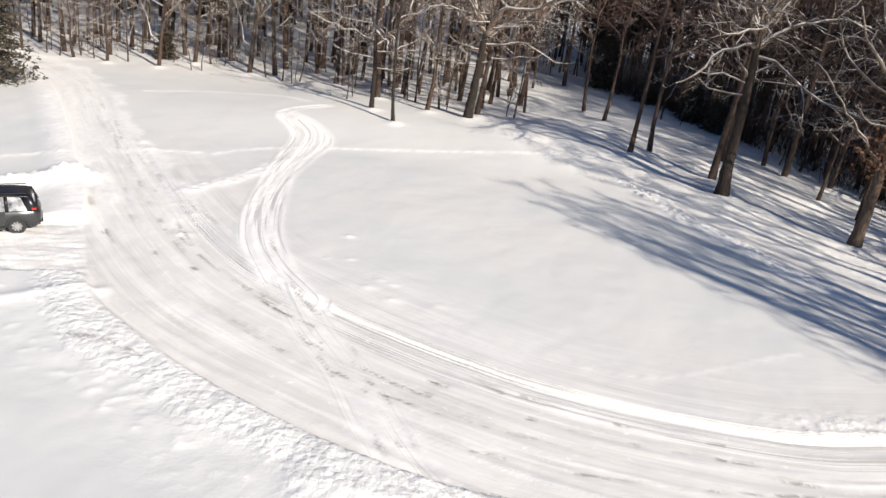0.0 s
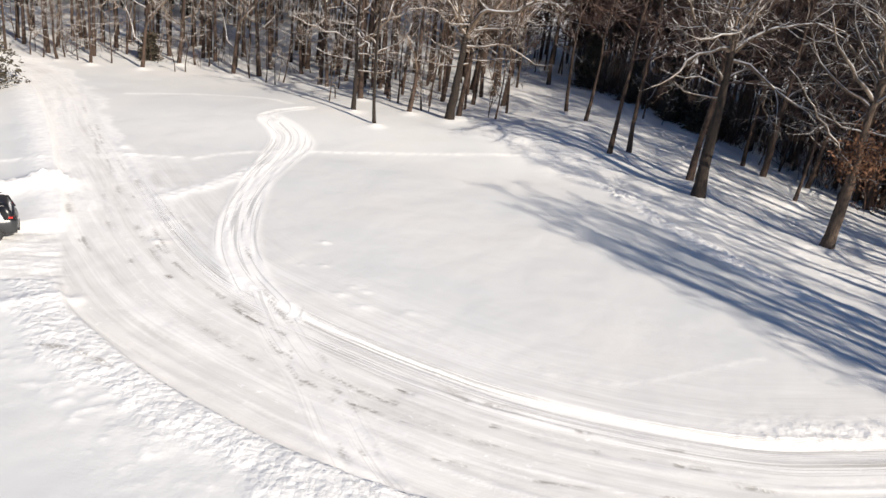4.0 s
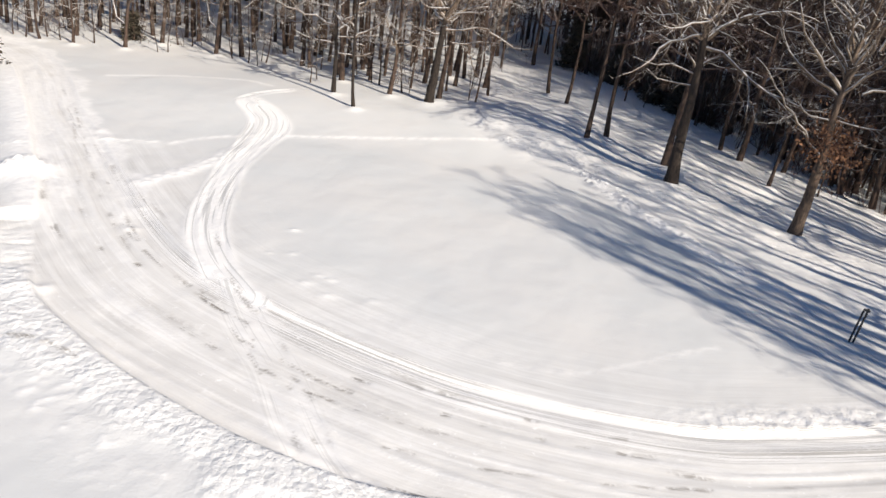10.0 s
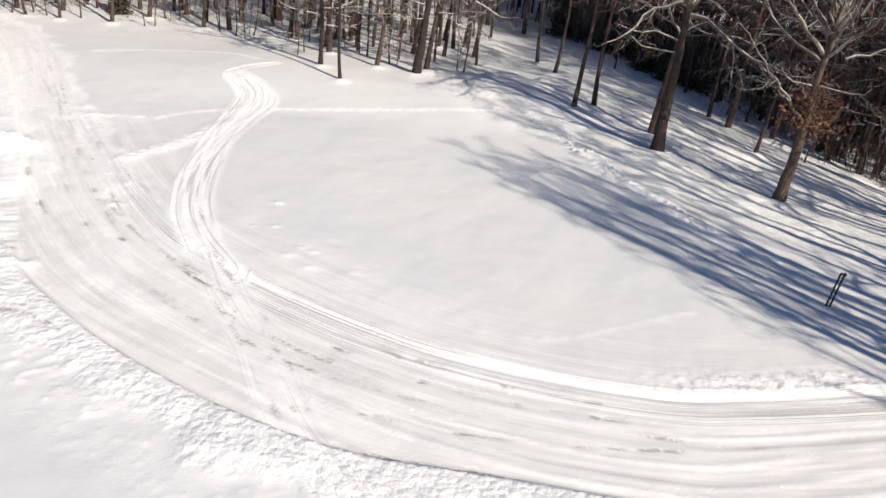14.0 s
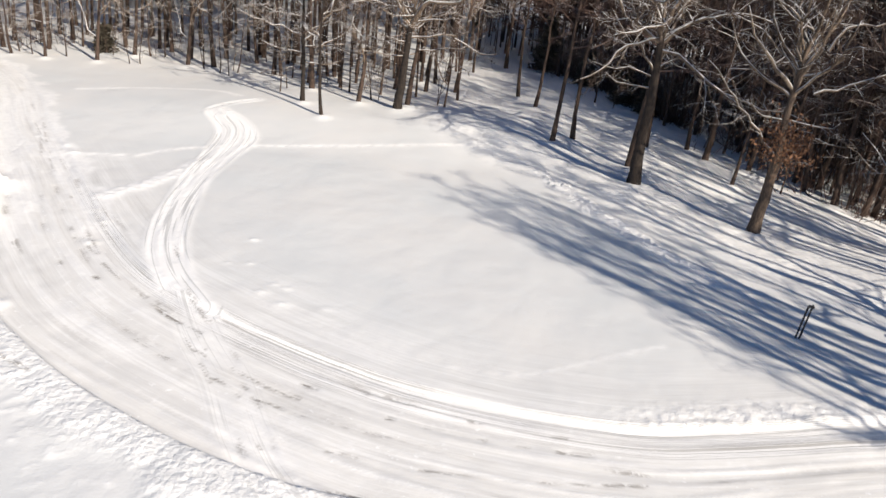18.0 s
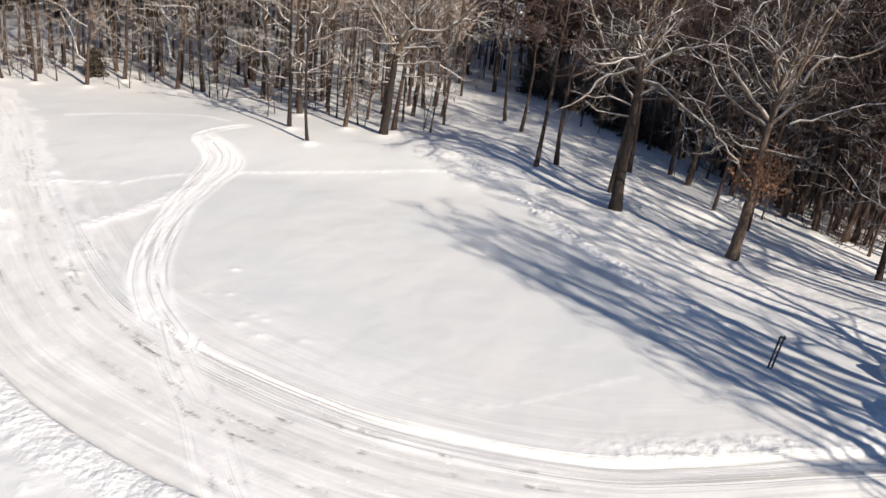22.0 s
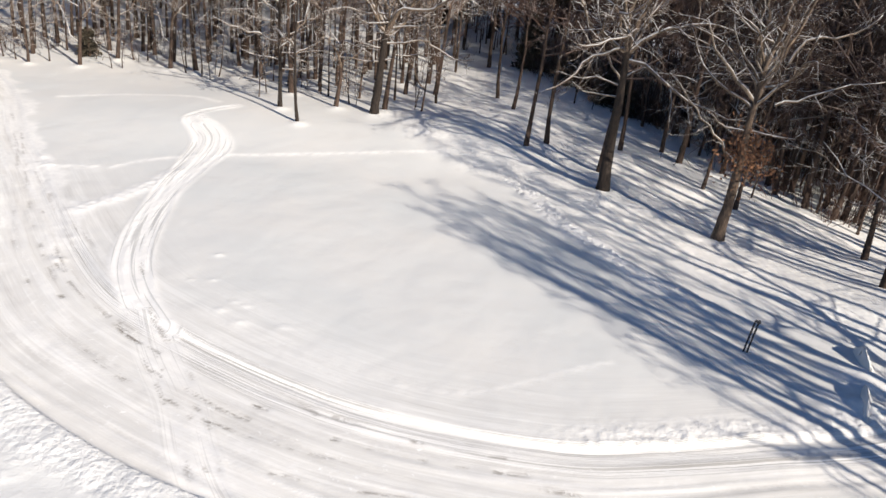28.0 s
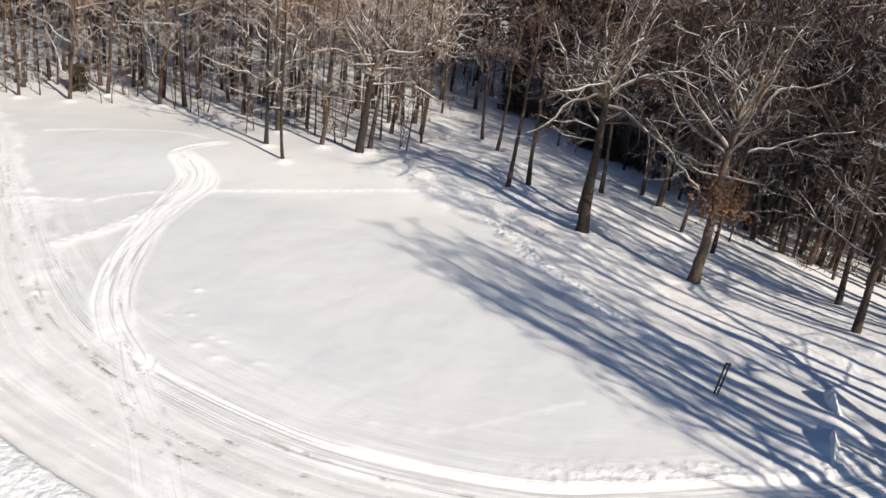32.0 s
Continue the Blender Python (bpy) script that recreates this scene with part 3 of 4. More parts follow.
    # snow drifted against the trunks
    for tx, ty, tr, _ in EDGE + GLADE + RIGHT + [(-8.4, 43.8, 0.14, 0), (-4.5, 46.1, 0.32, 0), (-10.0, 46.0, 0.18, 0), (8.28, 38.45, 0.36, 0), (13.3, 34.7, 0.32, 0)]:
        blob = np.exp(-(((X - tx - 0.1) ** 2 + (Y - ty + 0.25) ** 2) / (tr + 0.32) ** 2))
        Z += 0.10 * blob
        loose = np.maximum(loose, 0.8 * blob)
    nx, ny = len(xs), len(ys)
    me = bpy.data.meshes.new("ground")
    n = nx * ny
    me.vertices.add(n)
    me.vertices.foreach_set("co", np.stack([XS, YS, RISE * Z], -1).astype(np.float32).ravel())
    i = (np.arange(ny - 1)[:, None] * nx + np.arange(nx - 1)[None, :]).ravel()
    quads = np.stack([i, i + 1, i + 1 + nx, i + nx], -1).astype(np.int32)
    me.loops.add(quads.size)
    me.loops.foreach_set("vertex_index", quads.ravel())
    me.polygons.add(len(quads))
    me.polygons.foreach_set("loop_start", np.arange(0, quads.size, 4, dtype=np.int32))
    me.polygons.foreach_set("use_smooth", np.ones(len(quads), dtype=bool))
    me.update(calc_edges=True)
    for name, data in (("packed", flat), ("loose", loose), ("dirt_shade", dirt_shade), ("swept", swept), ("chunk", chunk), ("along", along), ("across", offset), ("pressed", pressed), ("rutted", rutted), ("rut_along", rut_along), ("rut_across", rut_across)):
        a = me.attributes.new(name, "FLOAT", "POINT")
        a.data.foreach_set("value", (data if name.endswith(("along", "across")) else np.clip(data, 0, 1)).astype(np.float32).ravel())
    me.materials.append(SNOW)
    ob = new("ground", me)
    tagged(ob, "snow-covered ground with a ploughed drive, ruts and footprints", "ground", kind="structure")
    return ob


build_ground()


# ---- trees ----
class Tubes:
    """Collects tapered tubes into one mesh."""

    def __init__(self):
        self.v, self.f = [], []

    def add(self, pts, radii, sides, cap=True, rough=0.0):
        pts = np.asarray(pts, float)
        k = len(pts)
        tan = np.gradient(pts, axis=0)
        tan /= np.linalg.norm(tan, axis=1)[:, None] + 1e-9
        ref = np.array([0.0, 0, 1]) if abs(tan[0][2]) < 0.9 else np.array([1.0, 0, 0])
        u = np.cross(tan, ref)
        u /= np.linalg.norm(u, axis=1)[:, None] + 1e-9
        w = np.cross(tan, u)
        a = np.arange(sides) * (2 * math.pi / sides)
        ring = pts[:, None] + np.asarray(radii)[:, None, None] * (np.cos(a)[None, :, None] * u[:, None] + np.sin(a)[None, :, None] * w[:, None])
        if rough:
            wob = 1 + rough * np.random.default_rng(k * 7 + sides).normal(0, 1, (k, sides, 1))
            ring = pts[:, None] + (ring - pts[:, None]) * wob
        base = len(self.v)
        self.v.extend(ring.reshape(-1, 3).tolist())
        for j in range(k - 1):
            for q in range(sides):
                r = (q + 1) % sides
                self.f.append((base + j * sides + q, base + j * sides + r, base + (j + 1) * sides + r, base + (j + 1) * sides + q))
        if cap:
            self.f.append(tuple(base + (k - 1) * sides + q for q in range(sides)))

    def mesh(self, name, material):
        return mesh_from(name, self.v, self.f, material)


def branch_line(rng, start, way, length, n, gnarl, lift):
    p, d = np.array(start, float), np.array(way, float)
    d /= np.linalg.norm(d)
    out = [p.copy()]
    for _ in range(n - 1):
        d = d + rng.normal(0, gnarl, 3) + np.array([0, 0, lift])
        d /= np.linalg.norm(d)
        p = p + d * length / (n - 1)
        out.append(p.copy())
    return np.array(out)


def side_way(rng, d, spread):
    """A way that leaves d at about the angle spread (radians)."""
    d = d / (np.linalg.norm(d) + 1e-9)
    r = rng.normal(0, 1, 3)
    r -= d * (r @ d)
    r /= np.linalg.norm(r) + 1e-9
    return d * math.cos(spread) + r * math.sin(spread)


def twigs(rng, tubes, line, radius, level, counts, ratio, gnarl=0.28, lift=0.05, fat=0.0):
    """Branches off a limb, and their branches, down to twigs."""
    if level >= len(counts):
        return
    length = np.linalg.norm(np.diff(line, axis=0), axis=1).sum()
    for q in range(counts[level]):
        u = rng.uniform(0.22, 1.0)
        k = u * (len(line) - 1)
        i = min(int(k), len(line) - 2)
        p = line[i] + (k - i) * (line[i + 1] - line[i])
        way = side_way(rng, line[i + 1] - line[i], rng.uniform(0.5, 1.15))
        ln = length * ratio * rng.uniform(0.55, 1.15) * (1.15 - 0.5 * u)
        r0 = max(0.008, radius * (1 - 0.75 * u) * 0.55)
        n = 4 if level < 2 else 3
        sub = branch_line(rng, p, way, ln, n, gnarl, lift)
        if level == len(counts) - 1 and fat:
            sub, n, r0 = sub[[0, -1]], 2, max(r0, fat)
        tubes.add(sub, np.linspace(r0, max(0.006, r0 * 0.35), n), 3, level == 0)
        twigs(rng, tubes, sub, r0, level + 1, counts, ratio, gnarl, lift, fat)


def trunk_line(rng, height, lean, wob, n=9):
    t = np.linspace(0, 1, n)
    bend = np.cumsum(rng.normal(0, wob, (n, 2)), axis=0) * height / n
    bend -= bend[0]
    return np.stack([lean[0] * t * height + bend[:, 0], lean[1] * t * height + bend[:, 1], t * height - 0.15 * (t == 0)], -1)


def flare(radius, n, end=0.12):
    t = np.linspace(0, 1, n)
    r = radius * (1 - (1 - end) * t**0.9)
    r[0] *= 1.3
    r[1] *= 1.0 + 0.12 * (n > 15)
    return r


def forest_tree(seed, height, radius, clear, limbs, counts, spread, name="forest_tree", thin=THIN, twig=SHADED_TWIG, sides=7, lift=0.08, rise=(0.1, 0.9), gnarl=0.16, bend=0.045, fat=0.016):
    """A bare tree: trunk and crown. Returns the top-level Empty at its foot."""
    rng = np.random.default_rng(seed)
    root = new(name)
    line = trunk_line(rng, height, rng.normal(0, 0.02, 2), bend)
    tr = Tubes()
    tr.add(line, flare(radius, len(line), 0.1), sides, True, 0.06)
    cr = Tubes()
    for q in range(limbs):
        u = clear + (0.97 - clear) * (q + rng.uniform(0.1, 0.9)) / limbs
        k = u * (len(line) - 1)
        i = min(int(k), len(line) - 2)
        p = line[i] + (k - i) * (line[i + 1] - line[i])
        az, el = q * 2.4 + rng.uniform(-0.5, 0.5), rng.uniform(*rise)
        way = (math.cos(az) * math.cos(el), math.sin(az) * math.cos(el), math.sin(el))
        ln = spread * rng.uniform(0.7, 1.2) * (1.15 - 0.75 * u)
        r0 = radius * (1 - 0.85 * u) * rng.uniform(0.3, 0.5) + 0.010
        limb = branch_line(rng, p, way, ln, 6, gnarl, lift)
        cr.add(limb, np.linspace(r0, 0.012, 6), 5)
        twigs(rng, cr, limb, r0, 0, counts, 0.46, fat=fat)
    part_mesh("trunk", tr.mesh("trunk", thin), root)
    part_mesh("crown", cr.mesh("crown", twig), root)["kind"] = "stuff"
    return root


def at(x, y, turn=0.0, size=1.0, sink=0.08):
    return stand(x, y, sink, 0, 0, turn, (size, size, size))


def stand(x, y, sink, rx, ry, turn, sizes):
    """A pose on the ground at a point of the plan, leaning by rx and ry."""
    k = size_at(x, y)
    return pose(*to_site(x, y), RISE * (land_z(x, y) - sink), rx, ry, 0) @ pose(0, 0, 0, 0, 0, turn) @ Matrix.Diagonal((*[k * a for a in sizes], 1))


def place(ob, m):
    """copy_thing at a pose with a size."""
    c = copy_thing(ob, m)
    c.matrix_basis = m
    return c


def oak(seed, height, radius, lean, limbs, counts=(5, 6, 2), label="", paths=(), bark=None, top=0.08):
    """A large bare oak. limbs: height on the trunk, then way (right, away, up), length and thickness of each limb.
    paths: limbs traced to fit the camera's view, as thickness and (right, up) points."""
    rng = np.random.default_rng(seed)
    root = new("oak_tree")
    line = trunk_line(rng, height, lean, 0.04, 11)
    tr = Tubes()
    fine = np.array(curve_through([tuple(q) for q in line], 0.35))
    tr.add(fine, flare(radius, len(fine), top), 14, True, 0.07)
    part_mesh("trunk", tr.mesh("trunk", bark or SHADED_BARK), root)
    twig_set = Tubes()

    def grow(limb, th):
        lt = Tubes()
        lt.add(limb, 1.12 * np.linspace(th, 0.022, len(limb)), 6)
        twigs(rng, lt, limb, th * 0.9, 0, (counts[0] + 4, 2), 0.40, 0.38)
        part_mesh("limb", lt.mesh("limb", LIT_LIMB), root)
        twigs(rng, twig_set, limb, th * 0.7, 0, counts, 0.42, fat=0.012)

    for h, way, ln, th in limbs:
        k = min(h / height, 0.97) * 10
        i = min(int(k), 9)
        p = line[i] + (k - i) * (line[i + 1] - line[i])
        grow(branch_line(rng, p, way, ln, 9, 0.33, 0.04), th)
    for th, *pts in paths:
        q = np.array([(x, 0.0, z) for x, z in pts])
        fine = np.array(curve_through([tuple(c) for c in q], 0.45))
        slant = rng.uniform(-0.35, 0.35)
        run = np.linspace(0, 1, len(fine))
        fine[:, 1] = slant * np.hypot(fine[:, 0] - fine[0, 0], fine[:, 2] - fine[0, 2]) + 0.1 * np.sin(5 * run)
        k = min(max(q[0][2], 0) / height, 0.97) * 10
        i = min(int(k), 9)
        near = line[i] + (k - i) * (line[i + 1] - line[i])
        if abs(near[0] - fine[0, 0]) < 0.8:
            fine += np.array([near[0] - fine[0, 0], near[1], 0]) * (1 - run)[:, None] ** 2
        fine[1:] += rng.normal(0, 0.05, (len(fine) - 1, 3))
        grow(fine, th)
    part_mesh("crown", twig_set.mesh("crown", THIN), root)["kind"] = "stuff"
    return tagged(root, label, "tree")


def leaves(seed, count, centre, spread, size, parent):
    rng = np.random.default_rng(seed)
    v, f = [], []
    for _ in range(count):
        p = np.array(centre) + rng.normal(0, 1, 3) * spread
        a, b = rng.normal(0, size, 3), rng.normal(0, size * 0.6, 3)
        n = len(v)
        v.extend([tuple(p - a), tuple(p + b), tuple(p + a), tuple(p - b)])
        f.append((n, n + 1, n + 2, n + 3))
    part_mesh("leaf_clump", mesh_from("leaf_clump", v, f, DEADLEAF, False), parent, "rust-brown withered oak leaves")["kind"] = "stuff"


def limb_fan(seed, n, low, high, reach, thick, up=(0.15, 0.9)):
    rng = np.random.default_rng(seed)
    out = []
    for q in range(n):
        u = (q + rng.uniform(0, 1)) / n
        az, el = q * 2.4 + rng.uniform(-0.4, 0.4), rng.uniform(*up)
        out.append((low + (high - low) * u, (math.cos(az) * math.cos(el), math.sin(az) * math.cos(el), math.sin(el)), reach * rng.uniform(0.75, 1.15) * (1.1 - 0.55 * u), thick * (1.1 - 0.7 * u)))
    return out


def build_oaks():
    d = oak(11, 7.7, 0.31, (-0.035, 0), limb_fan(1, 12, 6.6, 8.4, 6.2, 0.085, (0.35, 1.3)), top=0.45, label="tall bare oak with bark darkened as in shade, arching limb", paths=[
        (0.11, (-0.2, 7.0), (-1.0, 7.5), (-2.0, 8.1), (-2.5, 9.0), (-3.2, 10.2)), (0.12, (-0.1, 7.0), (0.5, 7.5), (1.6, 8.3), (2.6, 8.5), (3.9, 8.6), (5.0, 8.3)),
        (0.11, (-0.2, 7.0), (-0.3, 8.7), (-0.6, 9.8), (-0.4, 12)), (0.11, (-0.1, 7.1), (0.2, 8.4), (0.7, 9.8), (1.6, 11.8)), (0.06, (-0.3, 5.5), (-1.0, 6.7), (-1.4, 7.5), (-1.5, 8.8)),
        (0.05, (-0.3, 5.4), (-1.4, 5.8), (-2.1, 5.7), (-3.2, 5.9)), (0.05, (-0.3, 4.9), (-1.3, 5.0), (-2.4, 5.4)), (0.05, (0.0, 5.8), (0.9, 6.3), (1.8, 6.2))])
    d.matrix_basis = at(8.28, 38.45)
    e = oak(12, 8.0, 0.27, (0.015, 0.0), limb_fan(2, 13, 6.0, 8.6, 6.0, 0.075, (0.75, 1.4)), top=0.4, label="bare oak keeping rust-brown dead leaves round its fork", bark=LIT_BARK, paths=[
        (0.06, (0.0, 3.7), (-1.0, 4.7), (-2.1, 5.8), (-3.1, 6.8), (-4.0, 7.6)), (0.09, (0.2, 6.6), (-0.8, 7.5), (-1.5, 8.2), (-2.2, 8.7), (-2.8, 9.8)), (0.04, (0.1, 7.9), (-0.9, 7.7), (-1.6, 7.9)),
        (0.06, (-0.2, 9.2), (-0.9, 9.6), (-1.8, 10.5)), (0.07, (0.7, 7.2), (1.6, 7.6), (1.8, 8.7), (2.0, 9.7)), (0.06, (0.9, 6.6), (2.3, 7.1), (3.8, 7.8), (5.2, 8.2)),
        (0.06, (1.0, 8.4), (1.5, 9.4), (2.8, 9.6), (3.8, 10.1), (4.3, 10.8)), (0.09, (0.5, 6.7), (0.1, 8.6), (-0.3, 10.7), (-0.6, 12)), (0.09, (0.6, 7.7), (0.5, 9.6), (0.5, 12)),
        (0.08, (0.6, 7.1), (1.2, 9.6), (1.7, 12)), (0.05, (0.4, 5.3), (-0.4, 5.3), (-1.3, 5.7), (-2.0, 6.2)), (0.05, (0.5, 5.4), (1.7, 5.2), (2.4, 5.5))])
    e.matrix_basis = at(13.3, 34.7)
    leaves(5, 1500, (0.3, -0.1, 4.25), (0.66, 0.55, 0.6), 0.042, e)
    b = oak(13, 5.6, 0.27, (0.06, 0), limb_fan(3, 12, 4.6, 6.0, 5.4, 0.085, (0.2, 1.2)), top=0.5, label="wide bare oak at the field's edge, limbs coloured as sunlit", paths=[
        (0.12, (0.6, 5.0), (0.0, 5.9), (-0.7, 7.0), (-1.4, 8.1), (-1.9, 9.4)), (0.06, (-0.7, 7.0), (-1.8, 7.2), (-2.7, 7.4), (-3.6, 7.9)), (0.13, (0.6, 4.8), (1.1, 6.0), (1.4, 6.4), (2.6, 6.4), (3.4, 6.9), (4.7, 8.3), (5.7, 8.6)),
        (0.06, (3.4, 6.9), (4.6, 7.2), (5.9, 6.6)), (0.09, (1.4, 6.4), (0.8, 6.9), (-0.2, 7.8), (-0.9, 8.8)), (0.06, (1.5, 7.1), (2.4, 8.4), (3.0, 9.8)), (0.07, (0.6, 4.3), (1.6, 4.4), (2.9, 4.6), (3.8, 4.9)),
        (0.05, (2.9, 4.5), (4.4, 3.9), (5.5, 3.9)), (0.06, (0.4, 5.9), (-1.1, 5.9), (-2.1, 6.1), (-3.0, 6.0)), (0.05, (0.3, 4.0), (-0.6, 4.1), (-1.5, 4.6))])
    b.matrix_basis = at(-4.5, 46.1)
    a = oak(14, 12, 0.10, (-0.04, 0), limb_fan(4, 12, 3.2, 11.5, 3.2, 0.05, (-0.1, 0.7)), (5, 5, 2), label="slender bare oak at the corner of the field")
    a.matrix_basis = at(-8.4, 43.8)
    c = oak(15, 12, 0.135, (-0.02, 0), limb_fan(5, 12, 3.0, 11.5, 3.6, 0.06, (-0.1, 0.7)), (5, 5, 2), label="bare oak with low snowy side branches", paths=[
        (0.04, (0.0, 3.3), (1.0, 3.4), (2.2, 3.7)), (0.04, (0.0, 2.9), (-1.2, 3.0), (-2.4, 3.4)), (0.05, (0.0, 3.9), (-1.2, 4.3), (-2.8, 4.6), (-3.8, 5.1)), (0.04, (0.0, 2.4), (1.1, 2.4), (1.9, 2.7))])
    c.matrix_basis = at(-10.0, 46.0)
    g = oak(16, 13, 0.26, (0.0, 0), limb_fan(6, 11, 4.5, 12.5, 3.6, 0.07, (0.2, 0.9)), (5, 5, 2), label="bare oak standing beyond the drive")
    # trees beyond the drive whose shadows lie across the field
    g.matrix_basis = at(0.70 * 28.4 + 0.71 * 0.3, 0.71 * 28.4 - 0.70 * 0.3, 30)
    # w: across the sun's way, v: along it
    fine = forest_tree(191, 16, 0.21, 0.34, 16, (5, 5), 3.3, name="tall_tree", rise=(0.45, 1.15), gnarl=0.2)
    tagged(fine, "tall bare tree with steep fine-twigged branches beside the drive", "tree", "tall trees beside the drive")
    for k, (w, v, s) in enumerate(((25.9, -2.0, 1.03), (24.7, -4.0, 0.93), (27.2, -3.0, 1.04), (25.1, -8.0, 1.12), (28.6, -5.5, 1.0), (26.6, -9.5, 1.2), (29.6, -2.5, 0.9), (23.7, -10.0, 0.78), (28.0, -11.0, 1.15), (26.6, -5.5, 1.0), (27.8, -7.5, 1.08), (26.3, -11.5, 1.0), (24.9, -6.0, 0.9), (25.4, -5.5, 0.95))):
        m = at(0.70 * w - 0.71 * v, 0.71 * w + 0.70 * v, 80 * k, s)
        if k:
            place(fine, m)
        else:
            fine.matrix_basis = m
    # a crooked tree leaning over towards the wood
    bent = oak(18, 2.6, 0.2, (0.75, 0), [], (6, 6, 3), label="crooked bare oak leaning towards the wood", paths=[
        (0.17, (0.4, 1.2), (1.5, 2.55), (2.7, 3.7), (4.5, 5.05), (5.6, 6.3), (6.6, 7.1), (8.3, 7.4), (10.0, 8.2)), (0.08, (8.3, 7.4), (10.2, 7.7), (12.5, 8.2), (15.0, 8.6)), (0.08, (6.6, 7.1), (8.0, 8.4), (9.2, 9.4), (11.5, 9.8)),
        (0.06, (8.3, 7.4), (9.5, 8.6), (10.8, 9.3), (12.2, 9.1)), (0.06, (10.0, 8.2), (11.2, 7.9), (12.2, 8.4), (12.6, 9.3)), (0.05, (9.2, 7.8), (10.4, 7.2), (11.8, 7.3)), (0.05, (10.0, 8.2), (10.6, 8.9), (11.6, 8.7), (12.0, 7.8))])
    bent.matrix_basis = at(0.70 * 27.8 + 0.71 * 0.6, 0.71 * 27.8 - 0.70 * 0.6, 45)
    # a round-crowned oak beyond it
    round_oak = oak(20, 7.6, 0.17, (0.0, 0), limb_fan(20, 26, 5.0, 8.2, 2.6, 0.10, (-0.35, 1.1)), (8, 7, 3), label="round-crowned bare oak beside the drive", top=0.3)
    round_oak.matrix_basis = at(0.70 * 38.9 - 0.71 * 0.4, 0.71 * 38.9 + 0.70 * 0.4, 20)
    tall = forest_tree(190, 16, 0.17, 0.48, 16, (6, 6), 3.6, name="tall_tree", rise=(0.0, 0.9), gnarl=0.2)
    tagged(tall, "tall bare tree with a high crown beside the drive", "tree", "tall trees beside the drive")
    spots = ((35.6, -4.0, 1.1), (37.6, -0.5, 1.3), (39.4, 1.0, 1.35), (41.6, 2.2, 1.4), (43.4, 3.0, 1.35), (45.6, 3.5, 1.4), (42.4, -5.0, 1.15), (36.4, -11.0, 1.2), (47.5, 4.0, 1.35), (45.0, -4.0, 1.2), (34.4, -8.5, 1.3), (33.5, -10.0, 1.6), (38.6, 2.0, 1.5), (40.6, -1.0, 1.55), (44.6, 1.5, 1.5), (39.6, -4.0, 1.2), (40.8, -8.0, 1.2), (42.6, 0.0, 1.45), (46.6, -1.0, 1.15), (41.0, -12.0, 1.3), (49.5, 2.0, 1.15), (30.5, -2.5, 1.1), (31.3, -1.0, 1.14), (32.3, -2.0, 1.08))
    for k, (w, v, s) in enumerate(spots):
        m = at(0.70 * w - 0.71 * v, 0.71 * w + 0.70 * v, 67 * k, s)
        if k:
            place(tall, m)
        else:
            tall.matrix_basis = m


build_oaks()


def far_arrays(seed, height, radius, limbs, sub, spread, clear):
    """A far tree as plain arrays, to be joined with many others."""
    rng = np.random.default_rng(seed)
    tb = Tubes()
    line = trunk_line(rng, height, rng.normal(0, 0.02, 2), 0.03, 5)
    tb.add(line, flare(radius, 5, 0.12), 5)
    stem = sum(len(f) - 2 for f in tb.f)
    for q in range(limbs):
        u = clear + (0.98 - clear) * (q + rng.uniform(0.1, 0.9)) / limbs
        k = u * 4
        i = min(int(k), 3)
        p = line[i] + (k - i) * (line[i + 1] - line[i])
        az, el = q * 2.4 + rng.uniform(-0.5, 0.5), rng.uniform(0.15, 1.0)
        way = (math.cos(az) * math.cos(el), math.sin(az) * math.cos(el), math.sin(el))
        limb = branch_line(rng, p, way, spread * rng.uniform(0.7, 1.2) * (1.2 - 0.7 * u), 4, 0.2, 0.08)
        tb.add(limb, np.linspace(0.05, 0.02, 4), 3)
        for _ in range(sub):
            w = rng.uniform(0.2, 1) * 3
            j = min(int(w), 2)
            tw = branch_line(rng, limb[j] + (w - j) * (limb[j + 1] - limb[j]), side_way(rng, limb[j + 1] - limb[j], rng.uniform(0.4, 1.1)), spread * rng.uniform(0.3, 0.8), 2, 0.2, 0.05)
            tb.add(tw, (0.036, 0.018) if clear > 0.2 else (0.05, 0.024), 3, False)
    tris = [(f[0], f[k], f[k + 1]) for f in tb.f for k in range(1, len(f) - 1)]
    return np.array(tb.v), np.array(tris), np.arange(len(tris)) < stem


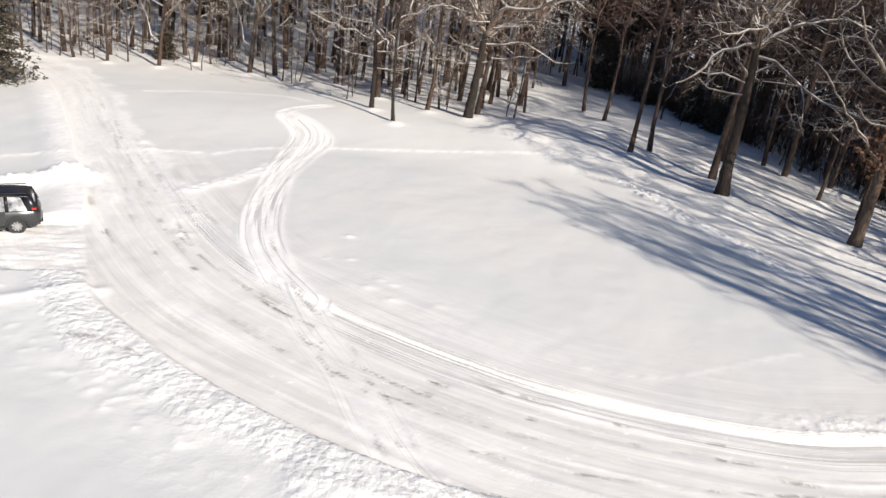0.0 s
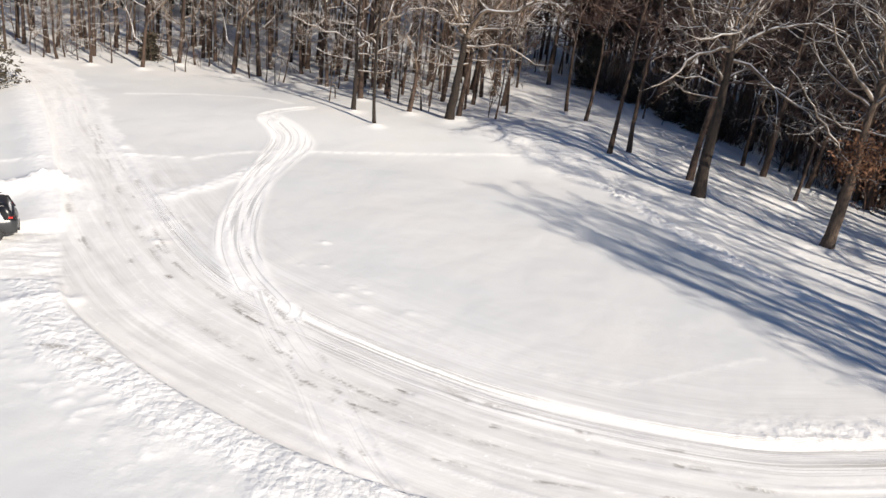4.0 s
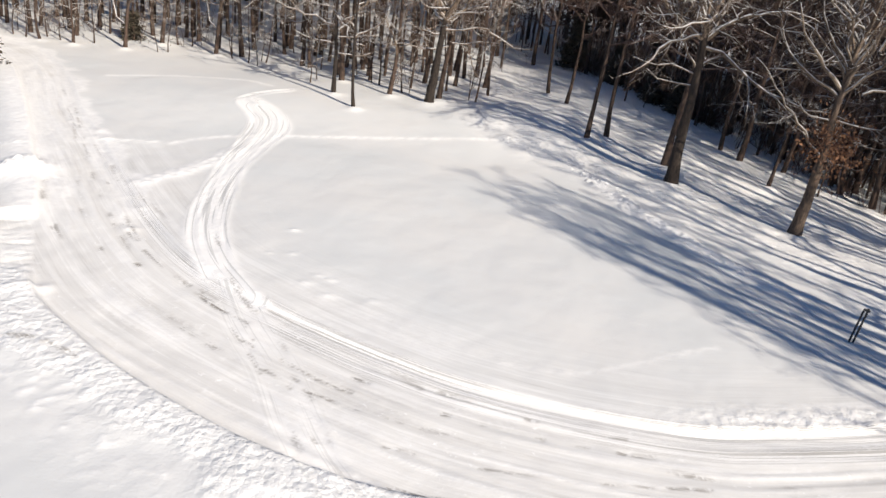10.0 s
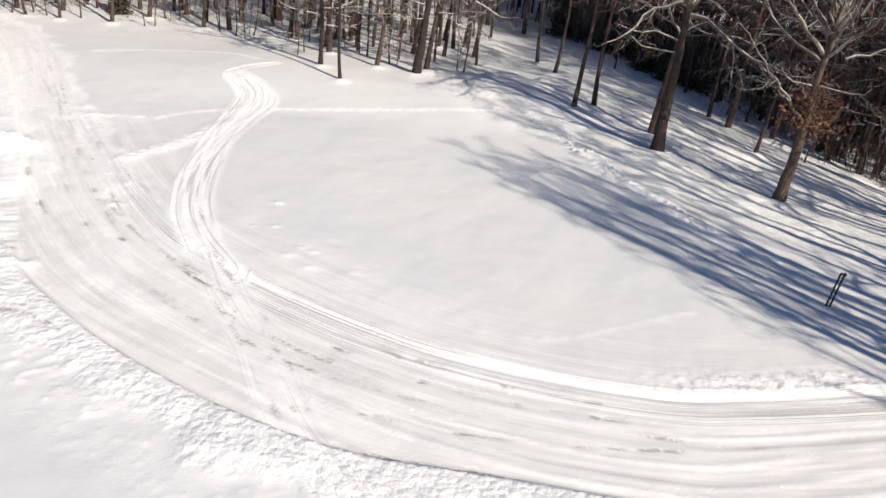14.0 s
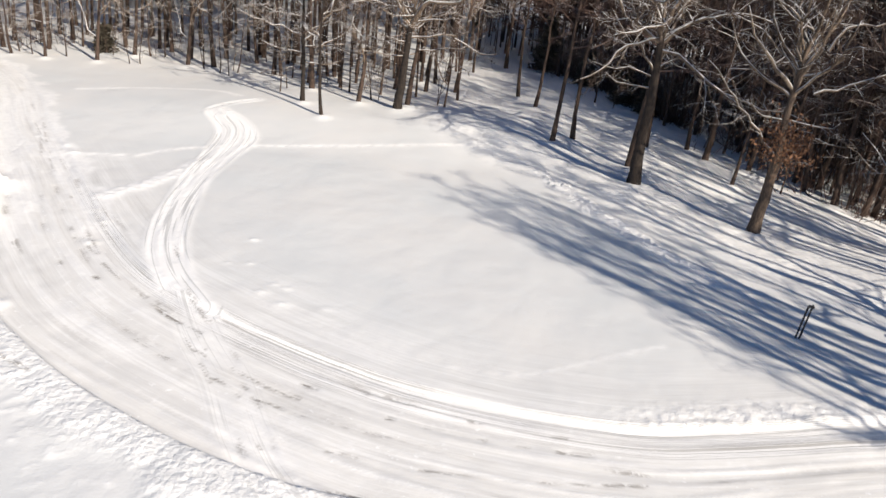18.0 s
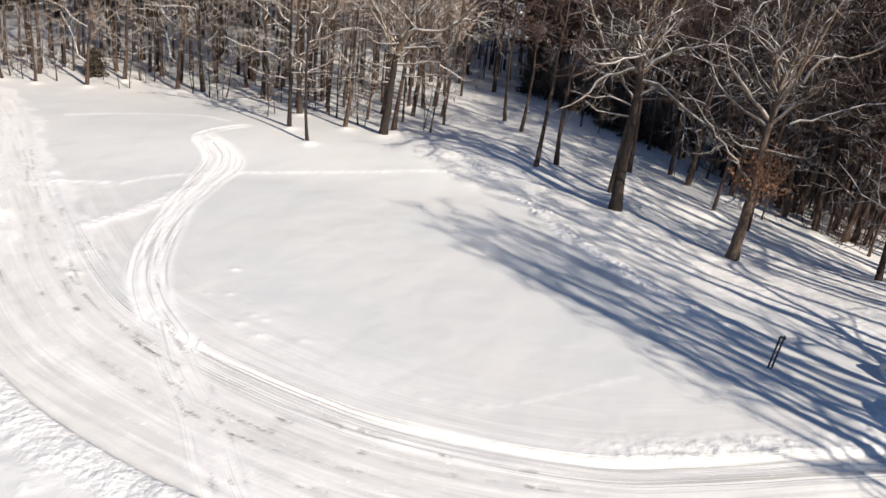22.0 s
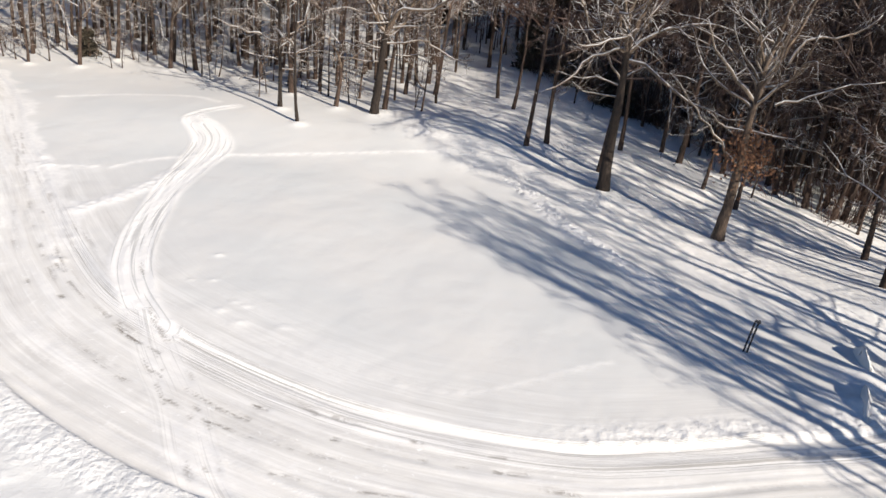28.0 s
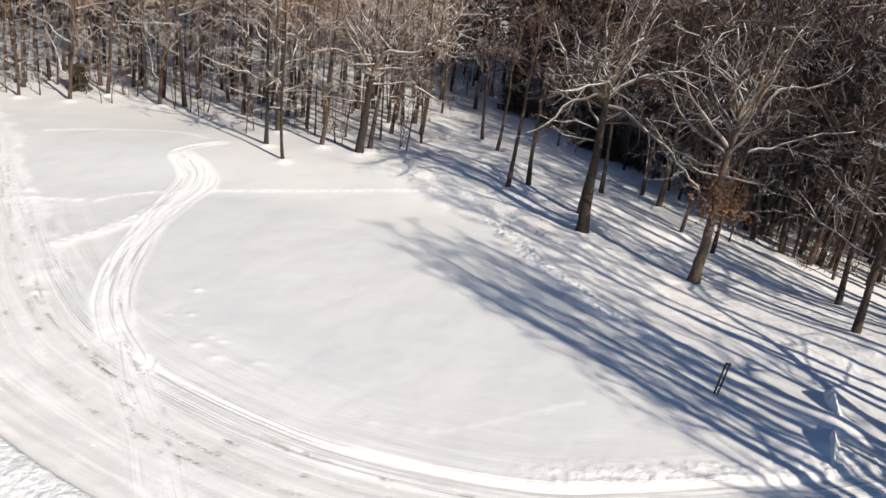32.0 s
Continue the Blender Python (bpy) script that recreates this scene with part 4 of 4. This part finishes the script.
def joined_trees(name, spots, label, material, seed, clear):
    rng = np.random.default_rng(seed)
    kinds = [far_arrays(300 + k, (12, 13, 11.5, 14)[k], (0.10, 0.12, 0.085, 0.125)[k], 11, 6, (3.6, 3.0, 3.2, 3.6)[k], clear) for k in range(4)]
    vs, fs, stems, base = [], [], [], 0
    for x, y, *low in spots:
        v, f, stem = kinds[int(rng.integers(4))]
        a, sc = rng.uniform(0, 6.28), rng.uniform(0.8, 1.2) * size_at(x, y) * (low[0] if low else 1.0)
        ox, oy = to_site(x, y)
        c, n = math.cos(a) * sc, math.sin(a) * sc
        vs.append(np.stack([v[:, 0] * c - v[:, 1] * n + ox, v[:, 0] * n + v[:, 1] * c + oy, v[:, 2] * sc + RISE * land_z(x, y) - 0.1], -1))
        fs.append(f + base)
        stems.append(stem)
        base += len(v)
    me = bpy.data.meshes.new(name)
    V, F = np.concatenate(vs), np.concatenate(fs).astype(np.int32)
    me.vertices.add(len(V))
    me.vertices.foreach_set("co", V.astype(np.float32).ravel())
    me.loops.add(F.size)
    me.loops.foreach_set("vertex_index", F.ravel())
    me.polygons.add(len(F))
    me.polygons.foreach_set("loop_start", np.arange(0, F.size, 3, dtype=np.int32))
    me.polygons.foreach_set("material_index", np.concatenate(stems).astype(np.int32))
    me.update(calc_edges=True)
    me.materials.append(material)
    me.materials.append(THIN)
    return tagged(new(name, me), label, "woods", kind="stuff")


HEIGHTS, RADII = (12, 13, 11.5, 14, 12.5, 10.5), (0.10, 0.125, 0.09, 0.14, 0.115, 0.085)


def wooded(x, y):
    """Whether the closed wood stands here, behind its edge and outside the glade."""
    if x < -11:
        return 54 < y < 66 or y > 71
    if x < -1:
        return 49.5 < y < 64 or y > 71
    if x < 4:
        return y > 62 + (x + 1) * 1.0 and not (abs(x - 0.02 * y - 1.0) < 1.4 and 74 < y < 130)
    if x < 12:
        return y > 60 - (x - 4) * 1.3
    return y > max(38.5, 68.5 - 1.5 * x)


def build_woods():
    kinds = [forest_tree(100 + k, HEIGHTS[k], RADII[k], (0.36, 0.32, 0.14, 0.34, 0.12, 0.28)[k], 13, (6, 5), (3.3, 3.0, 3.1, 3.6, 3.0, 2.7)[k], twig=LIT_RUSSET if k % 2 else SHADED_TWIG, fat=0.010 if k % 2 else 0.016) for k in range(6)]
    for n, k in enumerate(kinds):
        tagged(k, "bare woodland tree with russet twigs lightened as in sun" if n % 2 else "bare woodland tree with twigs darkened as in shade", "tree", "trees of the wood")
    edges = [forest_tree(140 + k, HEIGHTS[k], RADII[k], (0.14, 0.2, 0.12, 0.18)[k], 17, (6, 6), (3.2, 3.4, 2.8, 3.6)[k], twig=LIT_BRANCH, rise=(-0.15, 0.7), gnarl=0.24, fat=0.011) for k in range(4)]
    for k in edges:
        tagged(k, "bare tree at the wood's edge, crooked branches lightened as in sun", "tree", "trees of the wood's edge")
    rng = np.random.default_rng(77)
    used = [(8.28, 38.45), (13.3, 34.7), (-4.5, 46.1), (-8.4, 43.8), (-10.0, 46.0)]
    for n, (x, y, r, h) in enumerate(EDGE + GLADE + RIGHT):
        pale = n < len(EDGE) or (x > 12 and n % 2)
        base = edges[n % 4] if pale else kinds[0]
        rad, high = (RADII[n % 4], HEIGHTS[n % 4]) if pale else (RADII[0], HEIGHTS[0])
        wide = 0.5 + 0.5 * r / rad
        m = stand(x, y, 0.08, rng.normal(0, 1.5), rng.normal(0, 1.5), rng.uniform(0, 360), (wide, wide, 0.85 * h / high))
        if n < 4:
            base.matrix_basis = m
        else:
            place(base, m)
        used.append((x, y))
    thin = [forest_tree(160 + k, (5.5, 7.0, 4.5)[k], (0.04, 0.05, 0.03)[k], 0.12, 9, (4, 4), (1.6, 1.9, 1.3)[k], name="sapling", twig=LIT_BRANCH, sides=5, rise=(0.1, 1.0), gnarl=0.22, bend=0.07) for k in range(3)]
    for k, q in enumerate(thin):
        tagged(q, "thin bare sapling at the edge of the wood", "sapling", "saplings at the wood's edge")
        q.matrix_basis = at((-29.8, -27.6, -16.2)[k], (52.9, 53.1, 51.9)[k], 80 * k)
    spots = 0
    while spots < 40:
        x = rng.uniform(-37, 24)
        lo = 52.3 if x < -12 else (47.5 if x < -1 else (58.5 - max(0, x - 2) * 1.15 if x < 12 else 66 - 1.5 * x))
        y = lo + abs(rng.normal(0, 2.6))
        if any((x - a) ** 2 + (y - b) ** 2 < 0.5 for a, b in used) or (x > 1 and rng.uniform() < 0.7):
            continue
        s = rng.uniform(0.7, 1.3)
        place(thin[spots % 3], stand(x, y, 0.06, rng.normal(0, 4), rng.normal(0, 4), rng.uniform(0, 360), (s, s, s)))
        spots += 1
    count, far = 0, []
    for k, (x, y) in enumerate(((16.0, 49), (-33, 58.5), (19.5, 46), (-20.5, 59), (22.5, 44), (-8.0, 52.5))):
        kinds[k].matrix_basis = at(x, y, 60 * k)
        used.append((x, y))
    tries = [(rng.uniform(-48, 46), rng.uniform(30, 78)) for _ in range(7000)]
    tries.sort(key=lambda p: p[1] + 0.35 * abs(p[0]))
    for x, y in tries:
        if not wooded(x, y) or any((x - a) ** 2 + (y - b) ** 2 < (1.5 if x > 8 else 3.6) for a, b in used):
            continue
        used.append((x, y))
        if count >= 165:
            far.append((x, y))
            continue
        s = rng.uniform(0.78, 1.15)
        m = stand(x, y, 0.08, rng.normal(0, 3), rng.normal(0, 3), rng.uniform(0, 360), (*[s * rng.uniform(0.6, 1.15)] * 2, s))
        # sun-lightened twigs to the left, shade-darkened ones to the right
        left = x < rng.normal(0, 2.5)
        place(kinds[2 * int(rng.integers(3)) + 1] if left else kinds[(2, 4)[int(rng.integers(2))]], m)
        count += 1
    far = far[:270]
    for _ in range(300):
        x, y = rng.uniform(-75, 85), rng.uniform(70, 125)
        if wooded(x, y) and y > 76 - 0.4 * abs(x):
            far.append((x, y))
    # unseen trees out to the right, added to keep sun off the right-hand wood
    for _ in range(90):
        x, y = rng.uniform(34, 60), rng.uniform(20, 46)
        if wooded(x, y):
            far.append((x, y))
    for _ in range(260):
        x, y = rng.uniform(-64, -1), rng.uniform(70, 84)
        far.append((x, y))
    for _ in range(45):
        x = rng.uniform(-58, 1)
        far.append((x, rng.uniform(56 if x < -11 else 52, 62)))
    for _ in range(120):
        x, y = rng.uniform(-1.5, 10), rng.uniform(64, 84)
        if abs(x - 0.02 * y - 1.0) > 1.7 or y < 69:
            far.append((x, y, 0.45))
    for _ in range(60):
        x = rng.uniform(4, 30)
        far.append((x, max(40, 70 - 1.5 * x) + abs(rng.normal(0, 6))))
    joined_trees("far_woods", [p for p in far if p[0] < 0 and p[1] < 68], "bare wood with clear trunks, russet twigs lightened as in sun", LIT_RUSSET, 9, 0.3)
    joined_trees("far_woods", [p for p in far if p[0] < 0 and p[1] >= 68], "far bare woods, russet-brown twigs lightened as in sun", LIT_RUSSET, 11, 0.1)
    joined_trees("far_woods", [p for p in far if p[0] >= 0], "far bare brown winter woods darkened as in shade", SHADED_TWIG, 10, 0.18)


build_woods()


# ---- brush under the trees ----
def build_brush():
    rng = np.random.default_rng(31)
    tb = Tubes()
    for n in range(2850):
        x, y = rng.uniform(-34, 40), rng.uniform(34, 68)
        if n >= 2600:
            x = rng.uniform(3, 13)
            y = 61.5 - (x - 4) * 1.3 + abs(rng.normal(0, 2.5))
        if not wooded(x, y - 0.5) or (x < 4 and rng.uniform() < 0.88):
            continue
        ox, oy = to_site(x, y)
        z, k = RISE * land_z(x, y) - 0.05, size_at(x, y)
        for _ in range(int(rng.integers(5, 10))):
            way = (rng.normal(0, 0.45), rng.normal(0, 0.45), 1)
            line = branch_line(rng, (ox + k * rng.normal(0, 0.3), oy + k * rng.normal(0, 0.3), z), way, k * rng.uniform(0.7, 2.2) * (1.5 if x > 4 else 1), 3, 0.2, 0)
            tb.add(line, (0.024, 0.019, 0.010), 3)
    ob = new("undergrowth", tb.mesh("undergrowth", SHADED_TWIG))
    tagged(ob, "bare brown brush growing under the trees", "undergrowth", kind="stuff")


build_brush()


def conifer(seed, height, spread, label):
    """A small evergreen: trunk and drooping whorls of needle sprays."""
    rng = np.random.default_rng(seed)
    root = new("conifer")
    tr = Tubes()
    tr.add(trunk_line(rng, height, (0, 0), 0.01, 6), flare(0.05 + height * 0.012, 6), 7)
    part_mesh("trunk", tr.mesh("trunk", THIN), root)
    v, f = [], []
    for q in range(int(95 * height)):
        u = rng.uniform(0.04, 0.98) ** 0.9
        az = rng.uniform(0, 6.283)
        reach = spread * (1 - u) ** 0.8 * rng.uniform(0.5, 1.05) + 0.1
        base = np.array([0, 0, u * height])
        tip = base + np.array([math.cos(az) * reach, math.sin(az) * reach, -0.25 * reach + rng.normal(0, 0.08)])
        for w in np.linspace(0.35, 1, 6):
            p = base + w * (tip - base)
            for _ in range(3):
                a = rng.normal(0, 0.12, 3) * (1, 1, 0.5)
                b = rng.normal(0, 0.04, 3)
                n = len(v)
                v.extend([tuple(p - b), tuple(p + a + b), tuple(p + 1.6 * a), tuple(p + a - b)])
                f.append((n, n + 1, n + 2, n + 3))
    part_mesh("foliage", mesh_from("foliage", v, f, NEEDLE, False), root)["kind"] = "stuff"
    return tagged(root, label, "conifer")


conifer(1, 8.5, 3.1, "dark green conifer beside the end of the drive").matrix_basis = at(-31.9, 44.6)
conifer(2, 1.9, 0.8, "small dark conifer under the wood's edge").matrix_basis = at(-25.9, 55.2)
# added conifers that stand in for the dark shade of the thicket
dark_one = conifer(3, 4.0, 1.5, "dark conifer standing in for the shaded thicket behind the glade")
dark_one["group"] = "conifers behind the glade"
dark_one.matrix_basis = at(4.6, 60.5)
for cx, cy, size, turn in ((7.2, 57.0, 0.7, 90), (9.4, 53.6, 0.75, 200), (10.6, 51.8, 0.6, 260), (9.8, 57.2, 0.9, 70)):
    place(dark_one, at(cx, cy, turn, size))


# ---- marker post ----
def marker_post(x, y):
    root = new("marker_post")
    for dx, h in ((-0.058, 1.22), (0.058, 1.30)):
        bm = bmesh.new()
        bmesh.ops.create_cube(bm, size=1, matrix=Matrix.Translation((dx, 0, h / 2 - 0.1)) @ Matrix.Diagonal((0.066, 0.075, h + 0.2, 1)))
        bmesh.ops.bevel(bm, geom=list(bm.edges), offset=0.012, segments=1, affect="EDGES")
        part("post", bm, POSTWOOD, root)
    bm = bmesh.new()
    bmesh.ops.create_cube(bm, size=1, matrix=Matrix.Translation((0.03, 0, 1.22)) @ Matrix.Diagonal((0.20, 0.085, 0.08, 1)))
    bmesh.ops.bevel(bm, geom=list(bm.edges), offset=0.01, segments=1, affect="EDGES")
    part("crosspiece", bm, POSTWOOD, root)
    root.matrix_basis = stand(x, y, 0.0, -2, 6, -25, (1, 1, 1))
    return tagged(root, "pair of dark wooden marker posts in the snow", "post")


marker_post(12.25, 24.75)


# ---- heaped snow, placed so that its cast shadows fit the camera's view ----
def snowbank(x, y, wide, long, h, seed, turn):
    """A bank of thrown-up snow, steep on one side and ragged along its crest, narrowed to fit the camera's view."""
    rng = np.random.default_rng(seed)
    v, f = [], []
    n, rows = 22, 20
    ragged = np.cumsum(rng.normal(0, 0.05, rows + 1))
    for q in range(rows + 1):
        b = 2 * q / rows - 1
        tall = h * (1 - abs(b) ** 3) * (1 + 0.10 * math.sin(5 * b + seed) + rng.normal(0, 0.04))
        for k in range(n + 1):
            a = k / n
            u = -1 + 2.6 * a
            up = min(1.0, (u + 1) / 0.5) ** 0.7 if u < -0.5 else max(0.0, 1 - (u + 0.5) / 2.1) ** 1.3
            edge = 1 - 0.55 * abs(b) ** 2.5
            v.append((wide * (u * edge + 0.3 * ragged[q]), long * b + 0.05 * rng.normal(), tall * up * (1 + rng.normal(0, 0.035)) - 0.10))
        if q:
            o = (q - 1) * (n + 1)
            f.extend((o + k, o + k + 1, o + n + 2 + k, o + n + 1 + k) for k in range(n))
    ob = new("snowbank", mesh_from("snowbank", v, f, SNOW))
    ob.matrix_basis = pose(x, y, RISE * land_z(*to_plan(x, y)), 0, 0, turn)
    return tagged(ob, "steep narrow snow heap casting a dark patch beside the drive", "snowbank", "heaped snow beside the drive")


snowbank(21.9, 34.9, 0.30, 1.25, 0.80, 1, -4)
snowbank(20.45, 31.1, 0.30, 1.75, 0.85, 2, -21)


# ---- the parked car ----
PAINT = mat_plain("dark_grey_paint", (0.045, 0.047, 0.05), (0.06, 0.062, 0.065), 0.28, 0.4, 3, 0.0)
BLACKPAINT = mat_plain("black_paint", (0.008, 0.008, 0.01), (0.013, 0.013, 0.015), 0.3, 0.0, 3, 0.0)
# tinted glass, its white patches paint reflections of snow into the colour
GLASS = mat_plain("glass_with_painted_glare", (0.02, 0.022, 0.025), (0.75, 0.77, 0.8), 0.15, 0.0, 1.6, 0.0)
RUBBER = mat_plain("tyre_rubber", (0.02, 0.02, 0.02), (0.035, 0.035, 0.035), 0.85, 0, 20, 0.3)
ALLOY = mat_plain("alloy", (0.42, 0.42, 0.43), (0.55, 0.55, 0.56), 0.35, 0.9, 6, 0.0)
PLASTIC = mat_plain("black_plastic", (0.018, 0.018, 0.019), (0.03, 0.03, 0.031), 0.6, 0, 8, 0.1)
REDLENS = mat_plain("red_lens", (0.42, 0.02, 0.02), (0.55, 0.04, 0.03), 0.2, 0, 6, 0.0)
CLEARLENS = mat_plain("clear_lens", (0.6, 0.6, 0.6), (0.75, 0.75, 0.75), 0.15, 0, 6, 0.0)


def loft(sections, closed_ends=True):
    """A bmesh skinned over rings of equal length."""
    bm = bmesh.new()
    rings = [[bm.verts.new(p) for p in ring] for ring in sections]
    for a, b in zip(rings[:-1], rings[1:]):
        n = len(a)
        for q in range(n):
            bm.faces.new((a[q], a[(q + 1) % n], b[(q + 1) % n], b[q]))
    if closed_ends:
        bm.faces.new(rings[0][::-1])
        bm.faces.new(rings[-1])
    bmesh.ops.recalc_face_normals(bm, faces=bm.faces)
    for f in bm.faces:
        f.smooth = True
    return bm


def slab(cx, cy, cz, sx, sy, sz, r=0.02, turn=None):
    bm = bmesh.new()
    m = Matrix.Translation((cx, cy, cz)) @ (turn or Matrix.Identity(4)) @ Matrix.Diagonal((sx, sy, sz, 1))
    bmesh.ops.create_cube(bm, size=1, matrix=m)
    bmesh.ops.bevel(bm, geom=list(bm.edges), offset=r, segments=2, affect="EDGES")
    return bm


def wheel(parent, x, y, side):
    r = 0.36
    bm = bmesh.new()
    prof = [(0.21, -0.10), (0.33, -0.115), (0.36, -0.07), (0.36, 0.07), (0.33, 0.115), (0.21, 0.10)]
    n = 28
    rings = []
    for k in range(n):
        a = 2 * math.pi * k / n
        rings.append([bm.verts.new((x + q * math.cos(a), y + w, r + q * math.sin(a))) for q, w in prof])
    for k in range(n):
        a, b = rings[k], rings[(k + 1) % n]
        for q in range(len(prof)):
            j = (q + 1) % len(prof)
            bm.faces.new((a[q], a[j], b[j], b[q]))
    bmesh.ops.recalc_face_normals(bm, faces=bm.faces)
    tyre = part("wheel", bm, RUBBER, parent, "black winter tyre on an alloy rim")
    bm = bmesh.new()
    bmesh.ops.create_cone(bm, cap_ends=True, segments=24, radius1=0.262, radius2=0.252, depth=0.10, matrix=Matrix.Translation((x, y + 0.02 * side, r)) @ Matrix.Rotation(radians(90), 4, "X"))
    part("rim_well", bm, PLASTIC, tyre)
    for k in range(9):
        a = 2 * math.pi * k / 9 + 0.3
        c = Matrix.Rotation(-a, 4, "Y")
        part("spoke", slab(x + 0.12 * math.cos(a), y + 0.085 * side, r + 0.12 * math.sin(a), 0.27, 0.025, 0.062, 0.01, c), ALLOY, tyre)
    bm = bmesh.new()
    bmesh.ops.create_cone(bm, cap_ends=True, segments=16, radius1=0.05, radius2=0.045, depth=0.04, matrix=Matrix.Translation((x, y + 0.1 * side, r)) @ Matrix.Rotation(radians(90), 4, "X"))
    part("hub_cap", bm, ALLOY, tyre)


def parked_car(m):
    root = new("car")
    # lower body: x, half width, sill, belt line
    rows = [(-2.36, 0.52, 0.52, 0.80), (-2.31, 0.72, 0.42, 0.94), (-2.20, 0.84, 0.35, 1.03), (-2.02, 0.905, 0.30, 1.05), (-1.4, 0.925, 0.28, 1.05), (0.0, 0.93, 0.27, 1.03), (1.0, 0.925, 0.28, 1.02), (1.6, 0.91, 0.29, 0.98), (2.1, 0.85, 0.32, 0.88), (2.36, 0.66, 0.42, 0.74)]
    secs = []
    for x, w, lo, hi in rows:
        mid = lo + 0.55 * (hi - lo)
        half = [(w * 0.86, lo), (w * 0.97, lo + 0.06), (w, mid), (w * 0.97, hi - 0.06), (w * 0.90, hi)]
        secs.append([(x, y, z) for y, z in half] + [(x, -y, z) for y, z in half[::-1]])
    body = part("body", loft(secs), PAINT, root, "dark grey metallic car body")
    # glass house
    rows = [(-2.20, 0.80, 1.00, 1.02), (-2.08, 0.79, 1.0, 1.36), (-1.90, 0.72, 1.0, 1.60), (-1.2, 0.70, 1.0, 1.655), (0.0, 0.71, 1.0, 1.66), (0.45, 0.70, 1.0, 1.60), (1.30, 0.78, 0.98, 1.02)]
    secs = []
    for x, w, lo, hi in rows:
        half = [(0.87, lo), (0.86, lo + 0.02), (w, hi - 0.03), (w * 0.9, hi)]
        secs.append([(x, y, z) for y, z in half] + [(x, -y, z) for y, z in half[::-1]])
    part("window_glass", loft(secs), GLASS, root, "dark tinted glass with white reflections painted in")
    # roof skin
    rows = [(-2.02, 0.73, 1.53), (-1.85, 0.74, 1.63), (-1.2, 0.735, 1.69), (0.0, 0.735, 1.70), (0.5, 0.70, 1.63)]
    secs = [[(x, w, z - 0.06), (x, w * 0.97, z), (x, w * 0.5, z + 0.03), (x, -w * 0.5, z + 0.03), (x, -w * 0.97, z), (x, -w, z - 0.06)] for x, w, z in rows]
    part("roof", loft(secs), BLACKPAINT, root, "glossy black roof")
    for side in (1, -1):
        for x0, x1, z1, t in ((-1.98, -1.72, 1.60, 0.30), (-1.02, -0.98, 1.64, 0.09), (0.12, 0.06, 1.64, 0.09)):
            secs = []
            for u in (0.0, 0.5, 1.0):
                x, z, y = x0 + u * (x1 - x0), 1.0 + u * (z1 - 1.0), side * (0.885 - 0.155 * u)
                secs.append([(x - t, y - 0.03 * side, z), (x + t * 0.5, y - 0.03 * side, z), (x + t * 0.5, y + 0.008 * side, z), (x - t, y + 0.008 * side, z)])
            part("pillar", loft(secs), BLACKPAINT, root)
        part("roof_rail", slab(-0.75, 0.66 * side, 1.745, 2.1, 0.04, 0.035, 0.012), PLASTIC, root)
        part("door", slab(-0.50, 0.925 * side, 0.70, 0.92, 0.025, 0.60, 0.01), PAINT, root)
        part("door", slab(0.50, 0.925 * side, 0.70, 0.98, 0.025, 0.60, 0.01), PAINT, root)
        part("door_handle", slab(-0.78, 0.945 * side, 0.90, 0.20, 0.03, 0.035, 0.01), PLASTIC, root)
        part("door_handle", slab(0.18, 0.945 * side, 0.90, 0.20, 0.03, 0.035, 0.01), PLASTIC, root)
        part("side_mirror", slab(0.88, 1.02 * side, 1.05, 0.12, 0.22, 0.15, 0.04), PAINT, root)
        part("sill", slab(0.0, 0.90 * side, 0.30, 1.9, 0.08, 0.10, 0.02), PLASTIC, root)
        part("tail_light", slab(-2.07, 0.815 * side, 1.12, 0.30, 0.15, 0.20, 0.06), REDLENS, root, "red tail light")
        part("headlight", slab(2.14, 0.68 * side, 0.74, 0.30, 0.28, 0.14, 0.04), CLEARLENS, root, "clear headlight")
        for x in (-1.375, 1.375):
            # wheel arch lip
            secs = []
            for k in range(9):
                a = math.pi * k / 8
                c, sn = math.cos(a), math.sin(a)
                secs.append([(x + 0.40 * c, 0.90 * side, 0.36 + 0.40 * sn), (x + 0.46 * c, 0.90 * side, 0.36 + 0.46 * sn), (x + 0.46 * c, 0.945 * side, 0.36 + 0.46 * sn), (x + 0.40 * c, 0.945 * side, 0.36 + 0.40 * sn)])
            part("wheel_arch", loft(secs), PLASTIC, root)
            wheel(root, x, 0.845 * side, side)
    part("tailgate", slab(-2.17, 0, 1.12, 0.10, 1.5, 0.26, 0.03), BLACKPAINT, root)
    part("rear_bumper", slab(-2.24, 0, 0.46, 0.30, 1.62, 0.24, 0.11), PLASTIC, root)
    part("front_bumper", slab(2.28, 0, 0.44, 0.24, 1.5, 0.24, 0.07), PLASTIC, root)
    part("number_plate", slab(-2.355, 0, 0.80, 0.02, 0.32, 0.15, 0.005), CLEARLENS, root, "pale blank plate")
    root.matrix_basis = m
    return tagged(root, "dark grey estate car parked on packed snow", "car")


CAR_TURN = math.degrees(math.atan2(-0.50, -0.866))
car_rot = Matrix.Rotation(radians(CAR_TURN), 4, "Z")
hub = car_rot @ Vector((-1.375, 0.95, 0))
parked_car(Matrix.Translation((-23.28 - hub.x, 33.55 - hub.y, -0.17)) @ car_rot)
